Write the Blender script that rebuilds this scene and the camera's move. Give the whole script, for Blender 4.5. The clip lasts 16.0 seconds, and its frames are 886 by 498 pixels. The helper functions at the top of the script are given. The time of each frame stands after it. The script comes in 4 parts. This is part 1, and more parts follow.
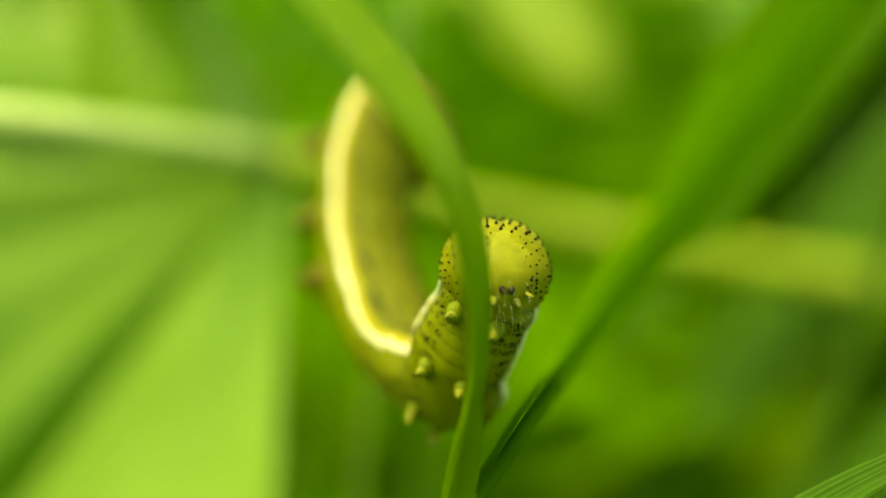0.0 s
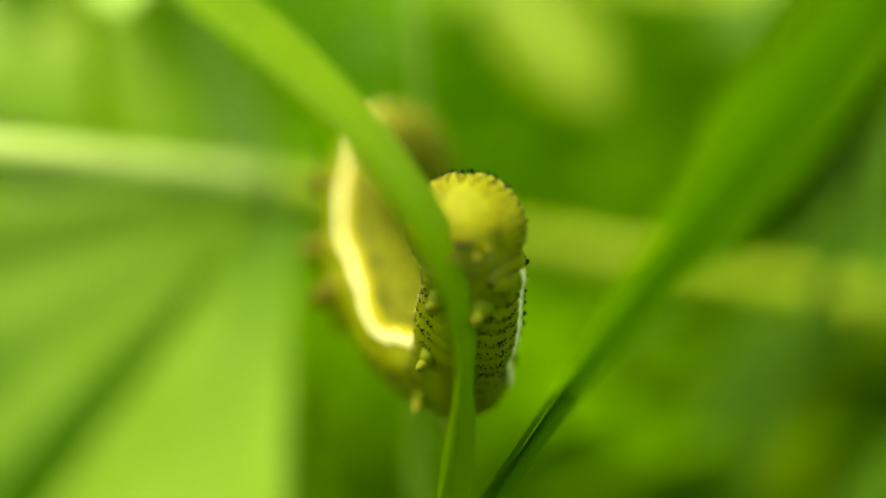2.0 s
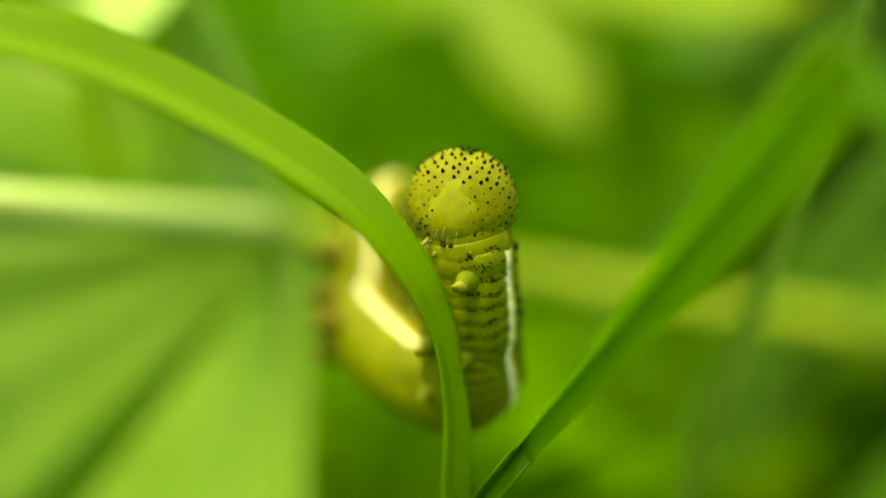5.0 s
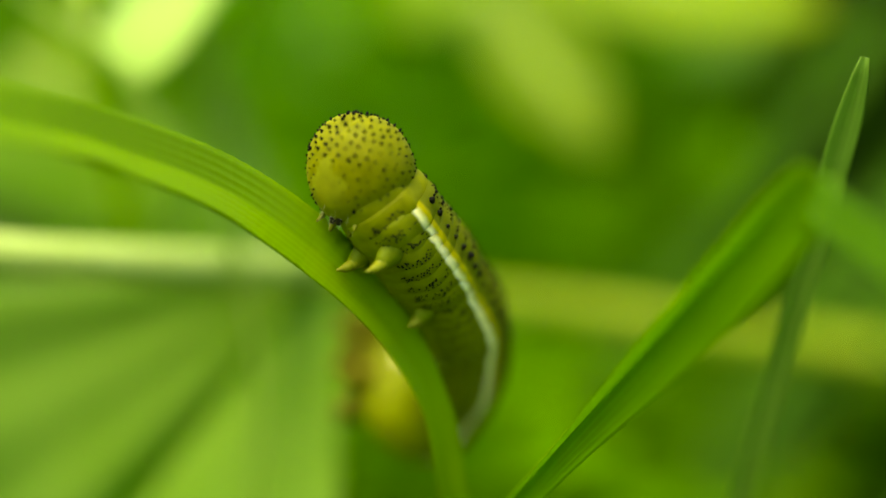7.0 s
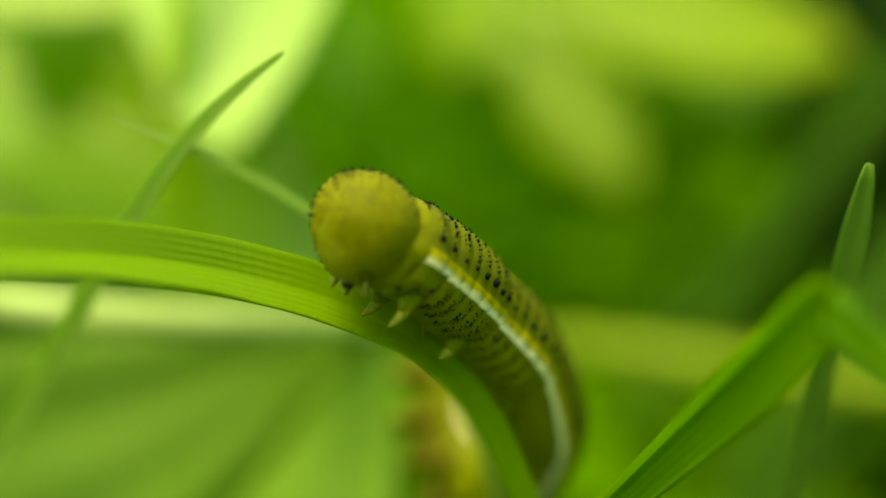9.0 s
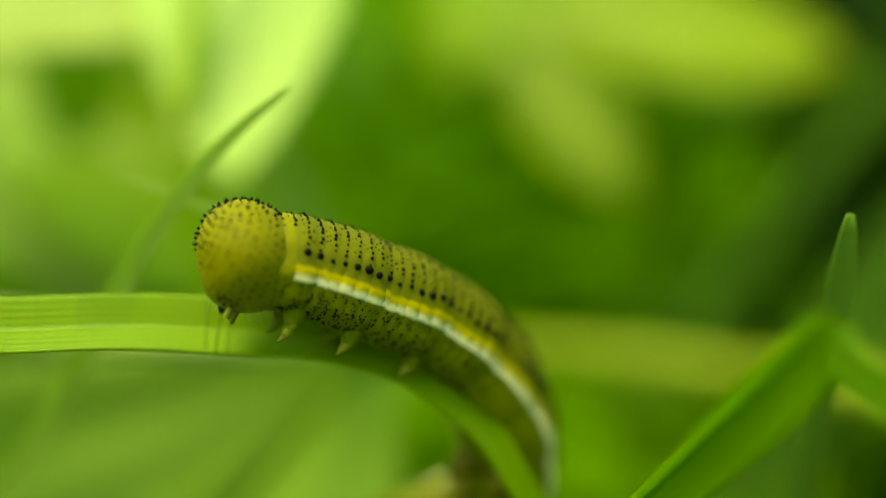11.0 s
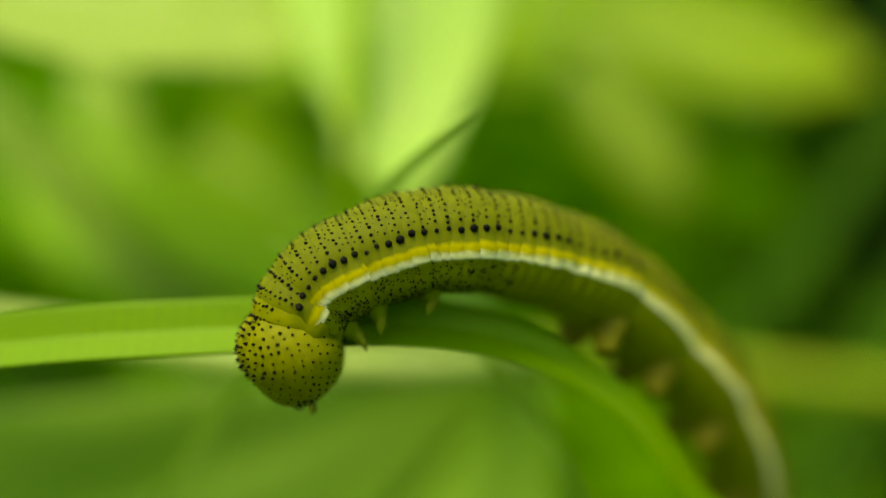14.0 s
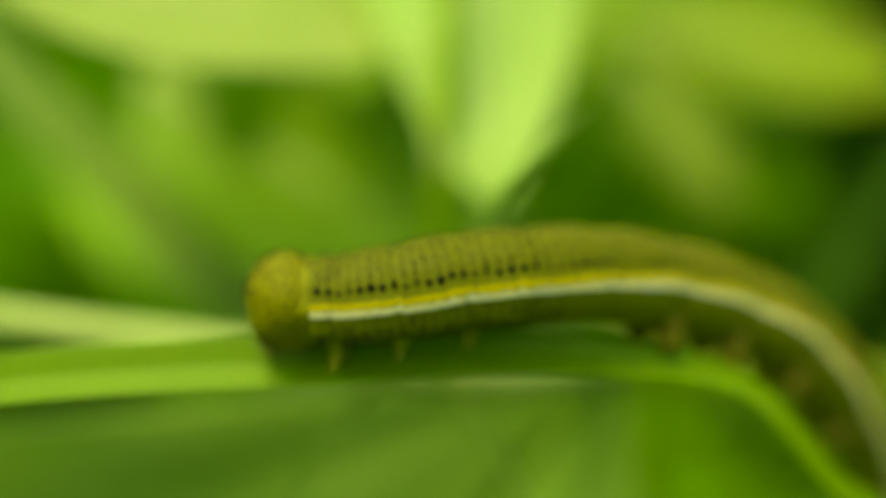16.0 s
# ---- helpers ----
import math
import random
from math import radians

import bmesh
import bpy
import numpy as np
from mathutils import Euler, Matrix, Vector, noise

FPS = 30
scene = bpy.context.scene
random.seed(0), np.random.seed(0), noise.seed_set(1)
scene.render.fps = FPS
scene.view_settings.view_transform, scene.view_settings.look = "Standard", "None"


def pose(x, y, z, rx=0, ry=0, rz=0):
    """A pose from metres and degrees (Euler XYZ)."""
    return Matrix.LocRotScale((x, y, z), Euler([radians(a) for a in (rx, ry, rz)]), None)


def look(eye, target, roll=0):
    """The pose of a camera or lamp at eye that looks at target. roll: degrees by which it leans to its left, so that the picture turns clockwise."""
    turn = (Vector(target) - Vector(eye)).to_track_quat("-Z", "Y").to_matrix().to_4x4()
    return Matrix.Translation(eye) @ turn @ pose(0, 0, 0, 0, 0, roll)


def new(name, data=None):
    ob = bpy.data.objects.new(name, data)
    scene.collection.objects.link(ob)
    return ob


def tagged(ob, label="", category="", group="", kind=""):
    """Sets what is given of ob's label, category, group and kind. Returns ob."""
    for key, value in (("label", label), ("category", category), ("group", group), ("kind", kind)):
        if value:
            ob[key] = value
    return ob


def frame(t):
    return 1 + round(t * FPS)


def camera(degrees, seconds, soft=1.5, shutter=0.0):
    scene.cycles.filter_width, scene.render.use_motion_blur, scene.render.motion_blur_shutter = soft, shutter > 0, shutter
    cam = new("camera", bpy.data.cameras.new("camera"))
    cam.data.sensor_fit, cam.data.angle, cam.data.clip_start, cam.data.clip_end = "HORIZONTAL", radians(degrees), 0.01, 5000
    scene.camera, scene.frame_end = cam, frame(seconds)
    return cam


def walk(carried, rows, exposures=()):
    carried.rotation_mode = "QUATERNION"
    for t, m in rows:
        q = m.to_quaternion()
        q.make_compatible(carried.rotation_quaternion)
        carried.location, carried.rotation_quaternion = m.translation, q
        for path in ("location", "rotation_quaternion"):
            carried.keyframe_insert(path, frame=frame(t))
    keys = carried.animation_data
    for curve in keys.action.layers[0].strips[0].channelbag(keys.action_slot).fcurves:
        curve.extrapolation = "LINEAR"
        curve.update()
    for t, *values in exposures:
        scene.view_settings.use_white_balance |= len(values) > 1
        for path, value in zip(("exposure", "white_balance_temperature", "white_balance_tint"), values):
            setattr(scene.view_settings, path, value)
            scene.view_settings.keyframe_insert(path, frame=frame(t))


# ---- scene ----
MM = 0.001
cam = camera(50, 16.0, soft=1.5)
cam.data.dof.use_dof = True
cam.data.dof.focus_distance = 0.0337
cam.data.dof.aperture_fstop = 9.2
cam.data.dof.aperture_blades = 0
walk(cam, [
    (0, pose(0.01310, 0.00015, -0.01205, 91.457, 0, 5.908)),
    (0.5, pose(0.01386, 0.00031, -0.01186, 91.439, 0, 6.327)),
    (1, pose(0.01466, 0.00042, -0.01117, 91.245, 0, 6.635)),
    (1.5, pose(0.01397, 0.00049, -0.01085, 91.275, 0, 6.438)),
    (2, pose(0.01215, 0.00047, -0.00967, 90.999, 0, 5.546)),
    (2.5, pose(0.01115, 0.00038, -0.00853, 90.622, 0, 4.621)),
    (3, pose(0.01021, 0.00031, -0.00815, 90.602, 0, 3.922)),
    (3.5, pose(0.00993, 0.00027, -0.00803, 90.668, 0, 3.328)),
    (6, pose(0.00286, 0.00464, -0.00449, 89.934, 0, -0.963)),
    (6.5, pose(0.00284, 0.00500, -0.00389, 89.956, 0, -0.899)),
    (7, pose(0.00215, 0.00480, -0.00299, 89.591, 0, -0.935)),
    (7.5, pose(0.00131, 0.00401, -0.00268, 89.947, 0, -0.915)),
    (8, pose(0.00111, 0.00247, -0.00103, 89.739, 0, -0.490)),
    (8.5, pose(-0.00097, 0.00120, -0.00060, 89.887, 0, -0.680)),
    (9, pose(-0.00000, 0.00000, -0.00000, 89.993, 0, -0.009)),
    (9.5, pose(0.00084, -0.00036, 0.00035, 89.875, 0, 0.225)),
    (12, pose(-0.00205, -0.00423, 0.00342, 88.318, 0, -0.163)),
    (12.5, pose(-0.00703, -0.00370, 0.00306, 89.048, 0, -1.871)),
    (13, pose(-0.01133, -0.00319, 0.00354, 88.990, 0, -3.528)),
    (13.5, pose(-0.01459, -0.00265, 0.00375, 88.833, 0, -4.601)),
    (14, pose(-0.01531, -0.00228, 0.00403, 88.534, 0, -4.933)),
    (14.5, pose(-0.01604, -0.00201, 0.00361, 88.628, 0, -5.329)),
    (15, pose(-0.01767, -0.00170, 0.00337, 88.954, 0, -5.821)),
    (15.5, pose(-0.01886, -0.00132, 0.00401, 88.868, 0, -5.688)),
    (16, pose(-0.02104, -0.00093, 0.00410, 88.805, 0, -5.266)),
], [(0, 2.33, 8700, 3), (3.5, 2.33, 8700, 2), (7, 2.0, 8500, -1), (12, 1.72, 8500, -2), (13, 1.62, 8500, -2), (14, 1.55, 8500, -2), (16, 1.46, 8500, -2)])

# ---- light ----
world = bpy.data.worlds.new("world")
scene.world = world
world.use_nodes = True
wn = world.node_tree.nodes
sky = wn.new("ShaderNodeTexSky")
sky.sky_type, sky.sun_disc = "NISHITA", False
sky.sun_elevation, sky.sun_rotation = radians(61), radians(215)
wn["Background"].inputs["Strength"].default_value = 0.15
world.node_tree.links.new(sky.outputs[0], wn["Background"].inputs["Color"])
sun = new("sun", bpy.data.lights.new("sun", "SUN"))
sun.data.energy, sun.data.angle, sun.data.color = 1.3, radians(28), (1.0, 0.95, 0.84)
sun.matrix_world = look((-0.15, -0.21, 0.46), (0, 0, 0))


# ---- materials ----
def nodes_of(name):
    m = bpy.data.materials.new(name)
    m.use_nodes = True
    t = m.node_tree
    return m, t.nodes, t.links, t.nodes["Principled BSDF"], t.nodes["Material Output"]


def ramp(n, l, source, stops):
    r = n.new("ShaderNodeValToRGB")
    e = r.color_ramp.elements
    while len(e) < len(stops):
        e.new(0.5)
    for k, (p, c) in zip(e, stops):
        k.position, k.color = p, (*c, 1)
    l.new(source, r.inputs[0])
    return r.outputs[0]


def leaf_material(name, dark, light, glow, rough=0.45, veins=0.0, scale=900, through_light=0.45, vein_light=0.25, spec=0.18, relief=0.35):
    """A green leaf: blotches at two scales, veins along its length (UV x across), light passing through."""
    m, n, l, b, out = nodes_of(name)
    co = n.new("ShaderNodeTexCoord")
    big, small = n.new("ShaderNodeTexNoise"), n.new("ShaderNodeTexNoise")
    big.inputs["Scale"].default_value, small.inputs["Scale"].default_value = scale * 0.12, scale * 1.6
    for k in (big, small):
        l.new(co.outputs["Object"], k.inputs["Vector"])
    mix = n.new("ShaderNodeMath")
    mix.operation = "MULTIPLY_ADD"
    l.new(small.outputs[0], mix.inputs[0])
    mix.inputs[1].default_value = 0.3
    l.new(big.outputs[0], mix.inputs[2])
    col = ramp(n, l, mix.outputs[0], [(0.42, dark), (0.85, light)])
    height = small.outputs[0]
    if veins:
        uv = n.new("ShaderNodeUVMap")
        sep = n.new("ShaderNodeSeparateXYZ")
        l.new(uv.outputs[0], sep.inputs[0])
        wave = n.new("ShaderNodeMath")
        wave.operation = "MULTIPLY"
        l.new(sep.outputs[0], wave.inputs[0])
        wave.inputs[1].default_value = veins * 2 * math.pi
        sine = n.new("ShaderNodeMath")
        sine.operation = "SINE"
        l.new(wave.outputs[0], sine.inputs[0])
        lines = n.new("ShaderNodeMapRange")
        l.new(sine.outputs[0], lines.inputs[0])
        lines.inputs[1].default_value, lines.inputs[2].default_value = -0.2, 1.0
        vm = n.new("ShaderNodeMix")
        vm.data_type, vm.blend_type = "RGBA", "MIX"
        fac = n.new("ShaderNodeMath")
        fac.operation = "MULTIPLY"
        l.new(lines.outputs[0], fac.inputs[0])
        fac.inputs[1].default_value = vein_light
        l.new(fac.outputs[0], vm.inputs[0])
        l.new(col, vm.inputs[6])
        vm.inputs[7].default_value = (*[min(1, c * 1.9) for c in light], 1)
        col, height = vm.outputs[2], sine.outputs[0]
    bump = n.new("ShaderNodeBump")
    bump.inputs["Strength"].default_value, bump.inputs["Distance"].default_value = relief, 0.00006
    l.new(height, bump.inputs["Height"])
    l.new(bump.outputs[0], b.inputs["Normal"])
    l.new(col, b.inputs["Base Color"])
    b.inputs["Roughness"].default_value = rough
    b.inputs["Specular IOR Level"].default_value = spec
    tr = n.new("ShaderNodeBsdfTranslucent")
    tint = n.new("ShaderNodeMix")
    tint.data_type, tint.blend_type = "RGBA", "MULTIPLY"
    tint.inputs[0].default_value = 0.25
    tint.inputs[6].default_value = (*glow, 1)
    l.new(col, tint.inputs[7])
    l.new(tint.outputs[2], tr.inputs["Color"])
    ms = n.new("ShaderNodeMixShader")
    ms.inputs[0].default_value = through_light
    l.new(b.outputs[0], ms.inputs[1])
    l.new(tr.outputs[0], ms.inputs[2])
    l.new(ms.outputs[0], out.inputs[0])
    return m


def skin_material(name, dorsal, belly, stripe=True):
    """Caterpillar skin: olive yellow back, darker translucent belly, a white line edged with yellow along the side."""
    m, n, l, b, out = nodes_of(name)
    co = n.new("ShaderNodeTexCoord")
    sep = n.new("ShaderNodeSeparateXYZ")
    l.new(co.outputs["Object"], sep.inputs[0])
    ax = n.new("ShaderNodeMath")
    ax.operation = "ABSOLUTE"
    l.new(sep.outputs[0], ax.inputs[0])
    ang = n.new("ShaderNodeMath")
    ang.operation = "ARCTAN2"
    l.new(sep.outputs[2], ang.inputs[0])
    l.new(ax.outputs[0], ang.inputs[1])
    wob = n.new("ShaderNodeTexNoise")
    wob.inputs["Scale"].default_value = 1800
    l.new(co.outputs["Object"], wob.inputs["Vector"])
    add = n.new("ShaderNodeMath")
    add.operation = "MULTIPLY_ADD"
    wob.noise_dimensions = "4D"
    info = n.new("ShaderNodeObjectInfo")
    shift = n.new("ShaderNodeMath")
    shift.operation = "MULTIPLY"
    shift.inputs[1].default_value = 40
    l.new(info.outputs["Random"], shift.inputs[0])
    l.new(shift.outputs[0], wob.inputs["W"])
    l.new(wob.outputs[0], add.inputs[0])
    add.inputs[1].default_value = 0.15
    l.new(ang.outputs[0], add.inputs[2])
    mr = n.new("ShaderNodeMapRange")
    mr.inputs[1].default_value, mr.inputs[2].default_value = -1.5708, 1.5708
    l.new(add.outputs[0], mr.inputs[0])
    white, yellow = (0.82, 0.76, 0.35), (0.35, 0.3, 0.003)
    if stripe:
        stops = [(0.0, belly), (0.36, belly), (0.466, belly), (0.48, white), (0.496, white), (0.526, yellow), (0.555, yellow), (0.578, dorsal), (1.0, dorsal)]
    else:
        stops = [(0.0, belly), (0.55, dorsal)]
    col = ramp(n, l, mr.outputs[0], stops)
    spots = n.new("ShaderNodeTexNoise")
    spots.inputs["Scale"].default_value = 2600
    l.new(co.outputs["Object"], spots.inputs["Vector"])
    mx = n.new("ShaderNodeMix")
    mx.data_type, mx.blend_type = "RGBA", "MULTIPLY"
    mx.inputs[0].default_value = 0.6
    l.new(col, mx.inputs[6])
    l.new(ramp(n, l, spots.outputs[0], [(0.3, (0.72, 0.75, 0.6)), (0.7, (1.15, 1.12, 1.0))]), mx.inputs[7])
    l.new(mx.outputs[2], b.inputs["Base Color"])
    b.inputs["Roughness"].default_value = 0.6
    b.inputs["Specular IOR Level"].default_value = 0.08
    b.inputs["Subsurface Weight"].default_value = 0.45
    b.inputs["Subsurface Radius"].default_value = (0.0009, 0.0008, 0.0002)
    b.inputs["Subsurface Scale"].default_value = 1.0
    bump = n.new("ShaderNodeBump")
    bump.inputs["Strength"].default_value, bump.inputs["Distance"].default_value = 0.4, 0.00006
    l.new(spots.outputs[0], bump.inputs["Height"])
    l.new(bump.outputs[0], b.inputs["Normal"])
    return m


def plain(name, colour, rough, scale=1500, vary=0.3, spec=0.5):
    m, n, l, b, out = nodes_of(name)
    co = n.new("ShaderNodeTexCoord")
    noi = n.new("ShaderNodeTexNoise")
    noi.inputs["Scale"].default_value = scale
    l.new(co.outputs["Object"], noi.inputs["Vector"])
    l.new(ramp(n, l, noi.outputs[0], [(0.3, [c * (1 - vary) for c in colour]), (0.7, [min(1, c * (1 + vary)) for c in colour])]), b.inputs["Base Color"])
    b.inputs["Roughness"].default_value = rough
    b.inputs["Specular IOR Level"].default_value = spec
    return m


BLADE = leaf_material("grass_blade_green", (0.16, 0.3, 0.003), (0.25, 0.41, 0.005), (0.54, 0.8, 0.01), veins=9, vein_light=0.12, through_light=0.5, relief=0.14)
FOLD = leaf_material("folded_grass_green", (0.14, 0.28, 0.003), (0.21, 0.39, 0.006), (0.46, 0.7, 0.012), veins=10, vein_light=0.35, through_light=0.62)
# folded grass green again, with the blade's shade put into the colour
FOLDSHADE = leaf_material("folded_grass_shade_green", (0.07, 0.2, 0.002), (0.12, 0.29, 0.004), (0.2, 0.42, 0.004), veins=8, vein_light=0.2, through_light=0.4)
DARKGRASS = leaf_material("dark_grass_green", (0.035, 0.1, 0.001), (0.06, 0.16, 0.002), (0.1, 0.26, 0.002), rough=0.8, veins=6)
PALEGRASS = leaf_material("pale_grass_green", (0.20, 0.34, 0.03), (0.34, 0.48, 0.07), (0.45, 0.6, 0.08), veins=6)
SLIM = leaf_material("slim_grass_green", (0.12, 0.24, 0.015), (0.21, 0.36, 0.035), (0.26, 0.44, 0.035), veins=5)
SLIMTIP = leaf_material("thin_grass_green", (0.28, 0.43, 0.04), (0.4, 0.56, 0.09), (0.56, 0.74, 0.12), veins=4, through_light=0.6)
SOFTLEAF = leaf_material("soft_yellow_leaf_green", (0.21, 0.33, 0.007), (0.31, 0.43, 0.014), (0.36, 0.49, 0.014), scale=400)
PALELEAF = leaf_material("pale_leaf_green", (0.22, 0.42, 0.008), (0.36, 0.56, 0.03), (0.42, 0.65, 0.02), scale=300)
BROAD = leaf_material("broad_leaf_green", (0.185, 0.36, 0.014), (0.31, 0.5, 0.055), (0.3, 0.56, 0.016), scale=500, spec=0.12, through_light=0.4, relief=0.08)
# sunlight on the hanging leaf is put into this pale colour
BRIGHT = leaf_material("sunlit_leaf_green", (0.54, 0.71, 0.11), (0.65, 0.82, 0.2), (0.7, 0.88, 0.18), scale=500, through_light=0.6)
MIDLEAF = leaf_material("mid_leaf_green", (0.22, 0.39, 0.005), (0.36, 0.53, 0.01), (0.46, 0.68, 0.01), scale=400)
FRESH = leaf_material("fresh_leaf_green", (0.25, 0.48, 0.003), (0.36, 0.62, 0.006), (0.42, 0.72, 0.006), scale=300)
STEM = leaf_material("stem_pale_green", (0.36, 0.48, 0.07), (0.5, 0.6, 0.15), (0.5, 0.62, 0.12), scale=700, through_light=0.2)
OLDSTEM = leaf_material("stem_yellow_green", (0.26, 0.36, 0.01), (0.36, 0.45, 0.025), (0.36, 0.48, 0.02), scale=700, through_light=0.2)
# the level leaf's sunlight is likewise part of its colour
LEVEL = leaf_material("level_sunlit_leaf_green", (0.36, 0.49, 0.055), (0.47, 0.59, 0.1), (0.48, 0.6, 0.1), scale=500, through_light=0.5)
UNDER = leaf_material("undergrowth_green", (0.07, 0.22, 0.001), (0.18, 0.42, 0.002), (0.22, 0.5, 0.002), scale=150)
LOWLEAF = leaf_material("low_leaf_green", (0.09, 0.25, 0.002), (0.20, 0.42, 0.004), (0.26, 0.5, 0.004), scale=150)
# leaf green darkened to stand in for shade at the right
SHADY = leaf_material("shaded_leaf_green", (0.012, 0.04, 0.001), (0.03, 0.08, 0.002), (0.03, 0.09, 0.002), scale=150, through_light=0.2)
SKIN = skin_material("caterpillar_skin", (0.12, 0.131, 0.001), (0.165, 0.185, 0.003))
FACE = skin_material("caterpillar_head_skin", (0.18, 0.178, 0.002), (0.235, 0.235, 0.007), stripe=False)
COLLAR = skin_material("caterpillar_collar_skin", (0.175, 0.18, 0.0015), (0.19, 0.21, 0.004), stripe=False)
LEGBASE = skin_material("caterpillar_leg_base_skin", (0.14, 0.18, 0.004), (0.13, 0.16, 0.003), stripe=False)
LEGS = plain("caterpillar_leg_yellow", (0.16, 0.165, 0.006), 0.4, vary=0.4, spec=0.15)
PROLEG = plain("caterpillar_proleg_yellow", (0.11, 0.1, 0.003), 0.6, vary=0.25, spec=0.08)
MOUTH = plain("mouthpart_brown", (0.02, 0.016, 0.002), 0.5, vary=0.3, spec=0.1)
BLACK = plain("black_tubercle", (0.006, 0.006, 0.003), 0.6, vary=0.4, spec=0.05)
PLATE = plain("pale_face_plate", (0.2, 0.208, 0.006), 0.6, vary=0.2, spec=0.08)
HAIR = plain("pale_hair", (0.65, 0.62, 0.25), 0.4)
SOIL = plain("mossy_soil", (0.03, 0.06, 0.01), 0.9, scale=60, vary=0.6)


# ---- building helpers ----
def mesh_of(name, bm, material, smooth=True):
    me = bpy.data.meshes.new(name)
    bm.to_mesh(me)
    bm.free()
    me.materials.append(material)
    if smooth:
        for p in me.polygons:
            p.use_smooth = True
    return me


def part(name, bm, material, parent, label=""):
    ob = new(name, mesh_of(name, bm, material))
    ob.parent = parent
    return tagged(ob, label)


def thing(name, place, label, category, group="", kind=""):
    ob = new(name)
    ob.location = place
    ob.empty_display_size = 0.002
    return tagged(ob, label, category, group, kind)


def spline(points, s):
    """Place and direction at s (0 to number of points - 1) on a smooth line through the points."""
    k = len(points)
    i = min(int(s), k - 2)
    u = s - i
    b, c = points[i], points[i + 1]
    a = points[i - 1] if i else 2 * b - c
    d = points[i + 2] if i + 2 < k else 2 * c - b
    p = 0.5 * (2 * b + (c - a) * u + (2 * a - 5 * b + 4 * c - d) * u * u + (3 * b - a - 3 * c + d) * u ** 3)
    v = 0.5 * ((c - a) + 2 * (2 * a - 5 * b + 4 * c - d) * u + 3 * (3 * b - a - 3 * c + d) * u * u)
    return p, v.normalized()


def evened(points, step=4.0):
    """The same smooth line as points of nearly equal spacing; mm."""
    pts = [Vector(p) for p in points]
    out = [pts[0]]
    for a, b in zip(pts, pts[1:]):
        k = max(1, round((b - a).length / step))
        out += [a.lerp(b, j / k) for j in range(1, k + 1)]
    for _ in range(3):
        out = [out[0]] + [(a + b * 2 + c) / 4 for a, b, c in zip(out, out[1:], out[2:])] + [out[-1]]
    return out


def vectors(points):
    return [Vector(p) * MM for p in points]


def ribbon(points, width, facing, thick=0.12, fold=0.25, steps=48, across=8, taper=(0.05, 1.0), twist=(0, 0), grow=0.35, wave=0.0, seed=0):
    """A grass blade as a solid strip: points in mm, width in mm, V-shaped by fold, tapered to both ends."""
    pts = vectors(evened(points))
    bm = bmesh.new()
    uvl = bm.loops.layers.uv.new("UVMap")
    rows = []
    for j in range(steps + 1):
        f = j / steps
        p, v = spline(pts, f * (len(pts) - 1))
        side = v.cross(Vector(facing)).normalized()
        side = Matrix.Rotation(radians(twist[0] + (twist[1] - twist[0]) * f), 3, v) @ side
        nor = side.cross(v).normalized()
        w = width * MM * min(1.0, taper[0] + (1 - taper[0]) * min(1, f / grow) ** 0.7) * min(1.0, taper[1] + (1 - taper[1]) * min(1, (1 - f) / grow) ** 0.7)
        top, bot = [], []
        for i in range(across + 1):
            a = i / across * 2 - 1
            lift = abs(a) * fold * w * 0.5 + wave * w * noise.noise(Vector((f * 9, a * 1.5, seed)))
            q = p + side * (a * w * 0.5) + nor * lift
            th = thick * MM * (1 - 0.75 * a * a) * 0.5 + 0.00001
            ridge = 0.00002 * math.cos(i * math.pi)
            top.append(bm.verts.new(q + nor * (th + ridge)))
            bot.append(bm.verts.new(q - nor * th))
        rows.append((top, bot))
    for j in range(steps):
        for i in range(across):
            for k in (0, 1):
                a, b = rows[j][k], rows[j + 1][k]
                q = (a[i], a[i + 1], b[i + 1], b[i])
                fc = bm.faces.new(q if k == 0 else q[::-1])
                uvs = [(i / across, j / steps), ((i + 1) / across, j / steps), ((i + 1) / across, (j + 1) / steps), (i / across, (j + 1) / steps)]
                for lp, uv in zip(fc.loops, uvs if k == 0 else uvs[::-1]):
                    lp[uvl].uv = uv
        for i in (0, across):
            a, b = rows[j], rows[j + 1]
            q = (a[0][i], b[0][i], b[1][i], a[1][i])
            bm.faces.new(q if i == 0 else q[::-1])
    for j in (0, steps):
        t, b = rows[j]
        bm.faces.new(list(t) + list(b)[::-1])
    bmesh.ops.recalc_face_normals(bm, faces=bm.faces)
    return bm


def tube(points, radii, sides=12, steps=40, flat=1.0):
    pts = vectors(evened(points))
    bm = bmesh.new()
    rings = []
    for j in range(steps + 1):
        f = j / steps
        p, v = spline(pts, f * (len(pts) - 1))
        x = v.cross(Vector((0, 0.2, 1))).normalized()
        z = x.cross(v)
        r = np.interp(f, np.linspace(0, 1, len(radii)), radii) * MM
        r *= 1 + 0.05 * noise.noise(p * 700)
        rings.append([bm.verts.new(p + x * (r * math.cos(2 * math.pi * i / sides)) + z * (r * flat * math.sin(2 * math.pi * i / sides))) for i in range(sides)])
    for a, b in zip(rings, rings[1:]):
        for i in range(sides):
            bm.faces.new((a[i], a[(i + 1) % sides], b[(i + 1) % sides], b[i]))
    bm.faces.new(rings[0][::-1]), bm.faces.new(rings[-1])
    bmesh.ops.recalc_face_normals(bm, faces=bm.faces)
    return bm


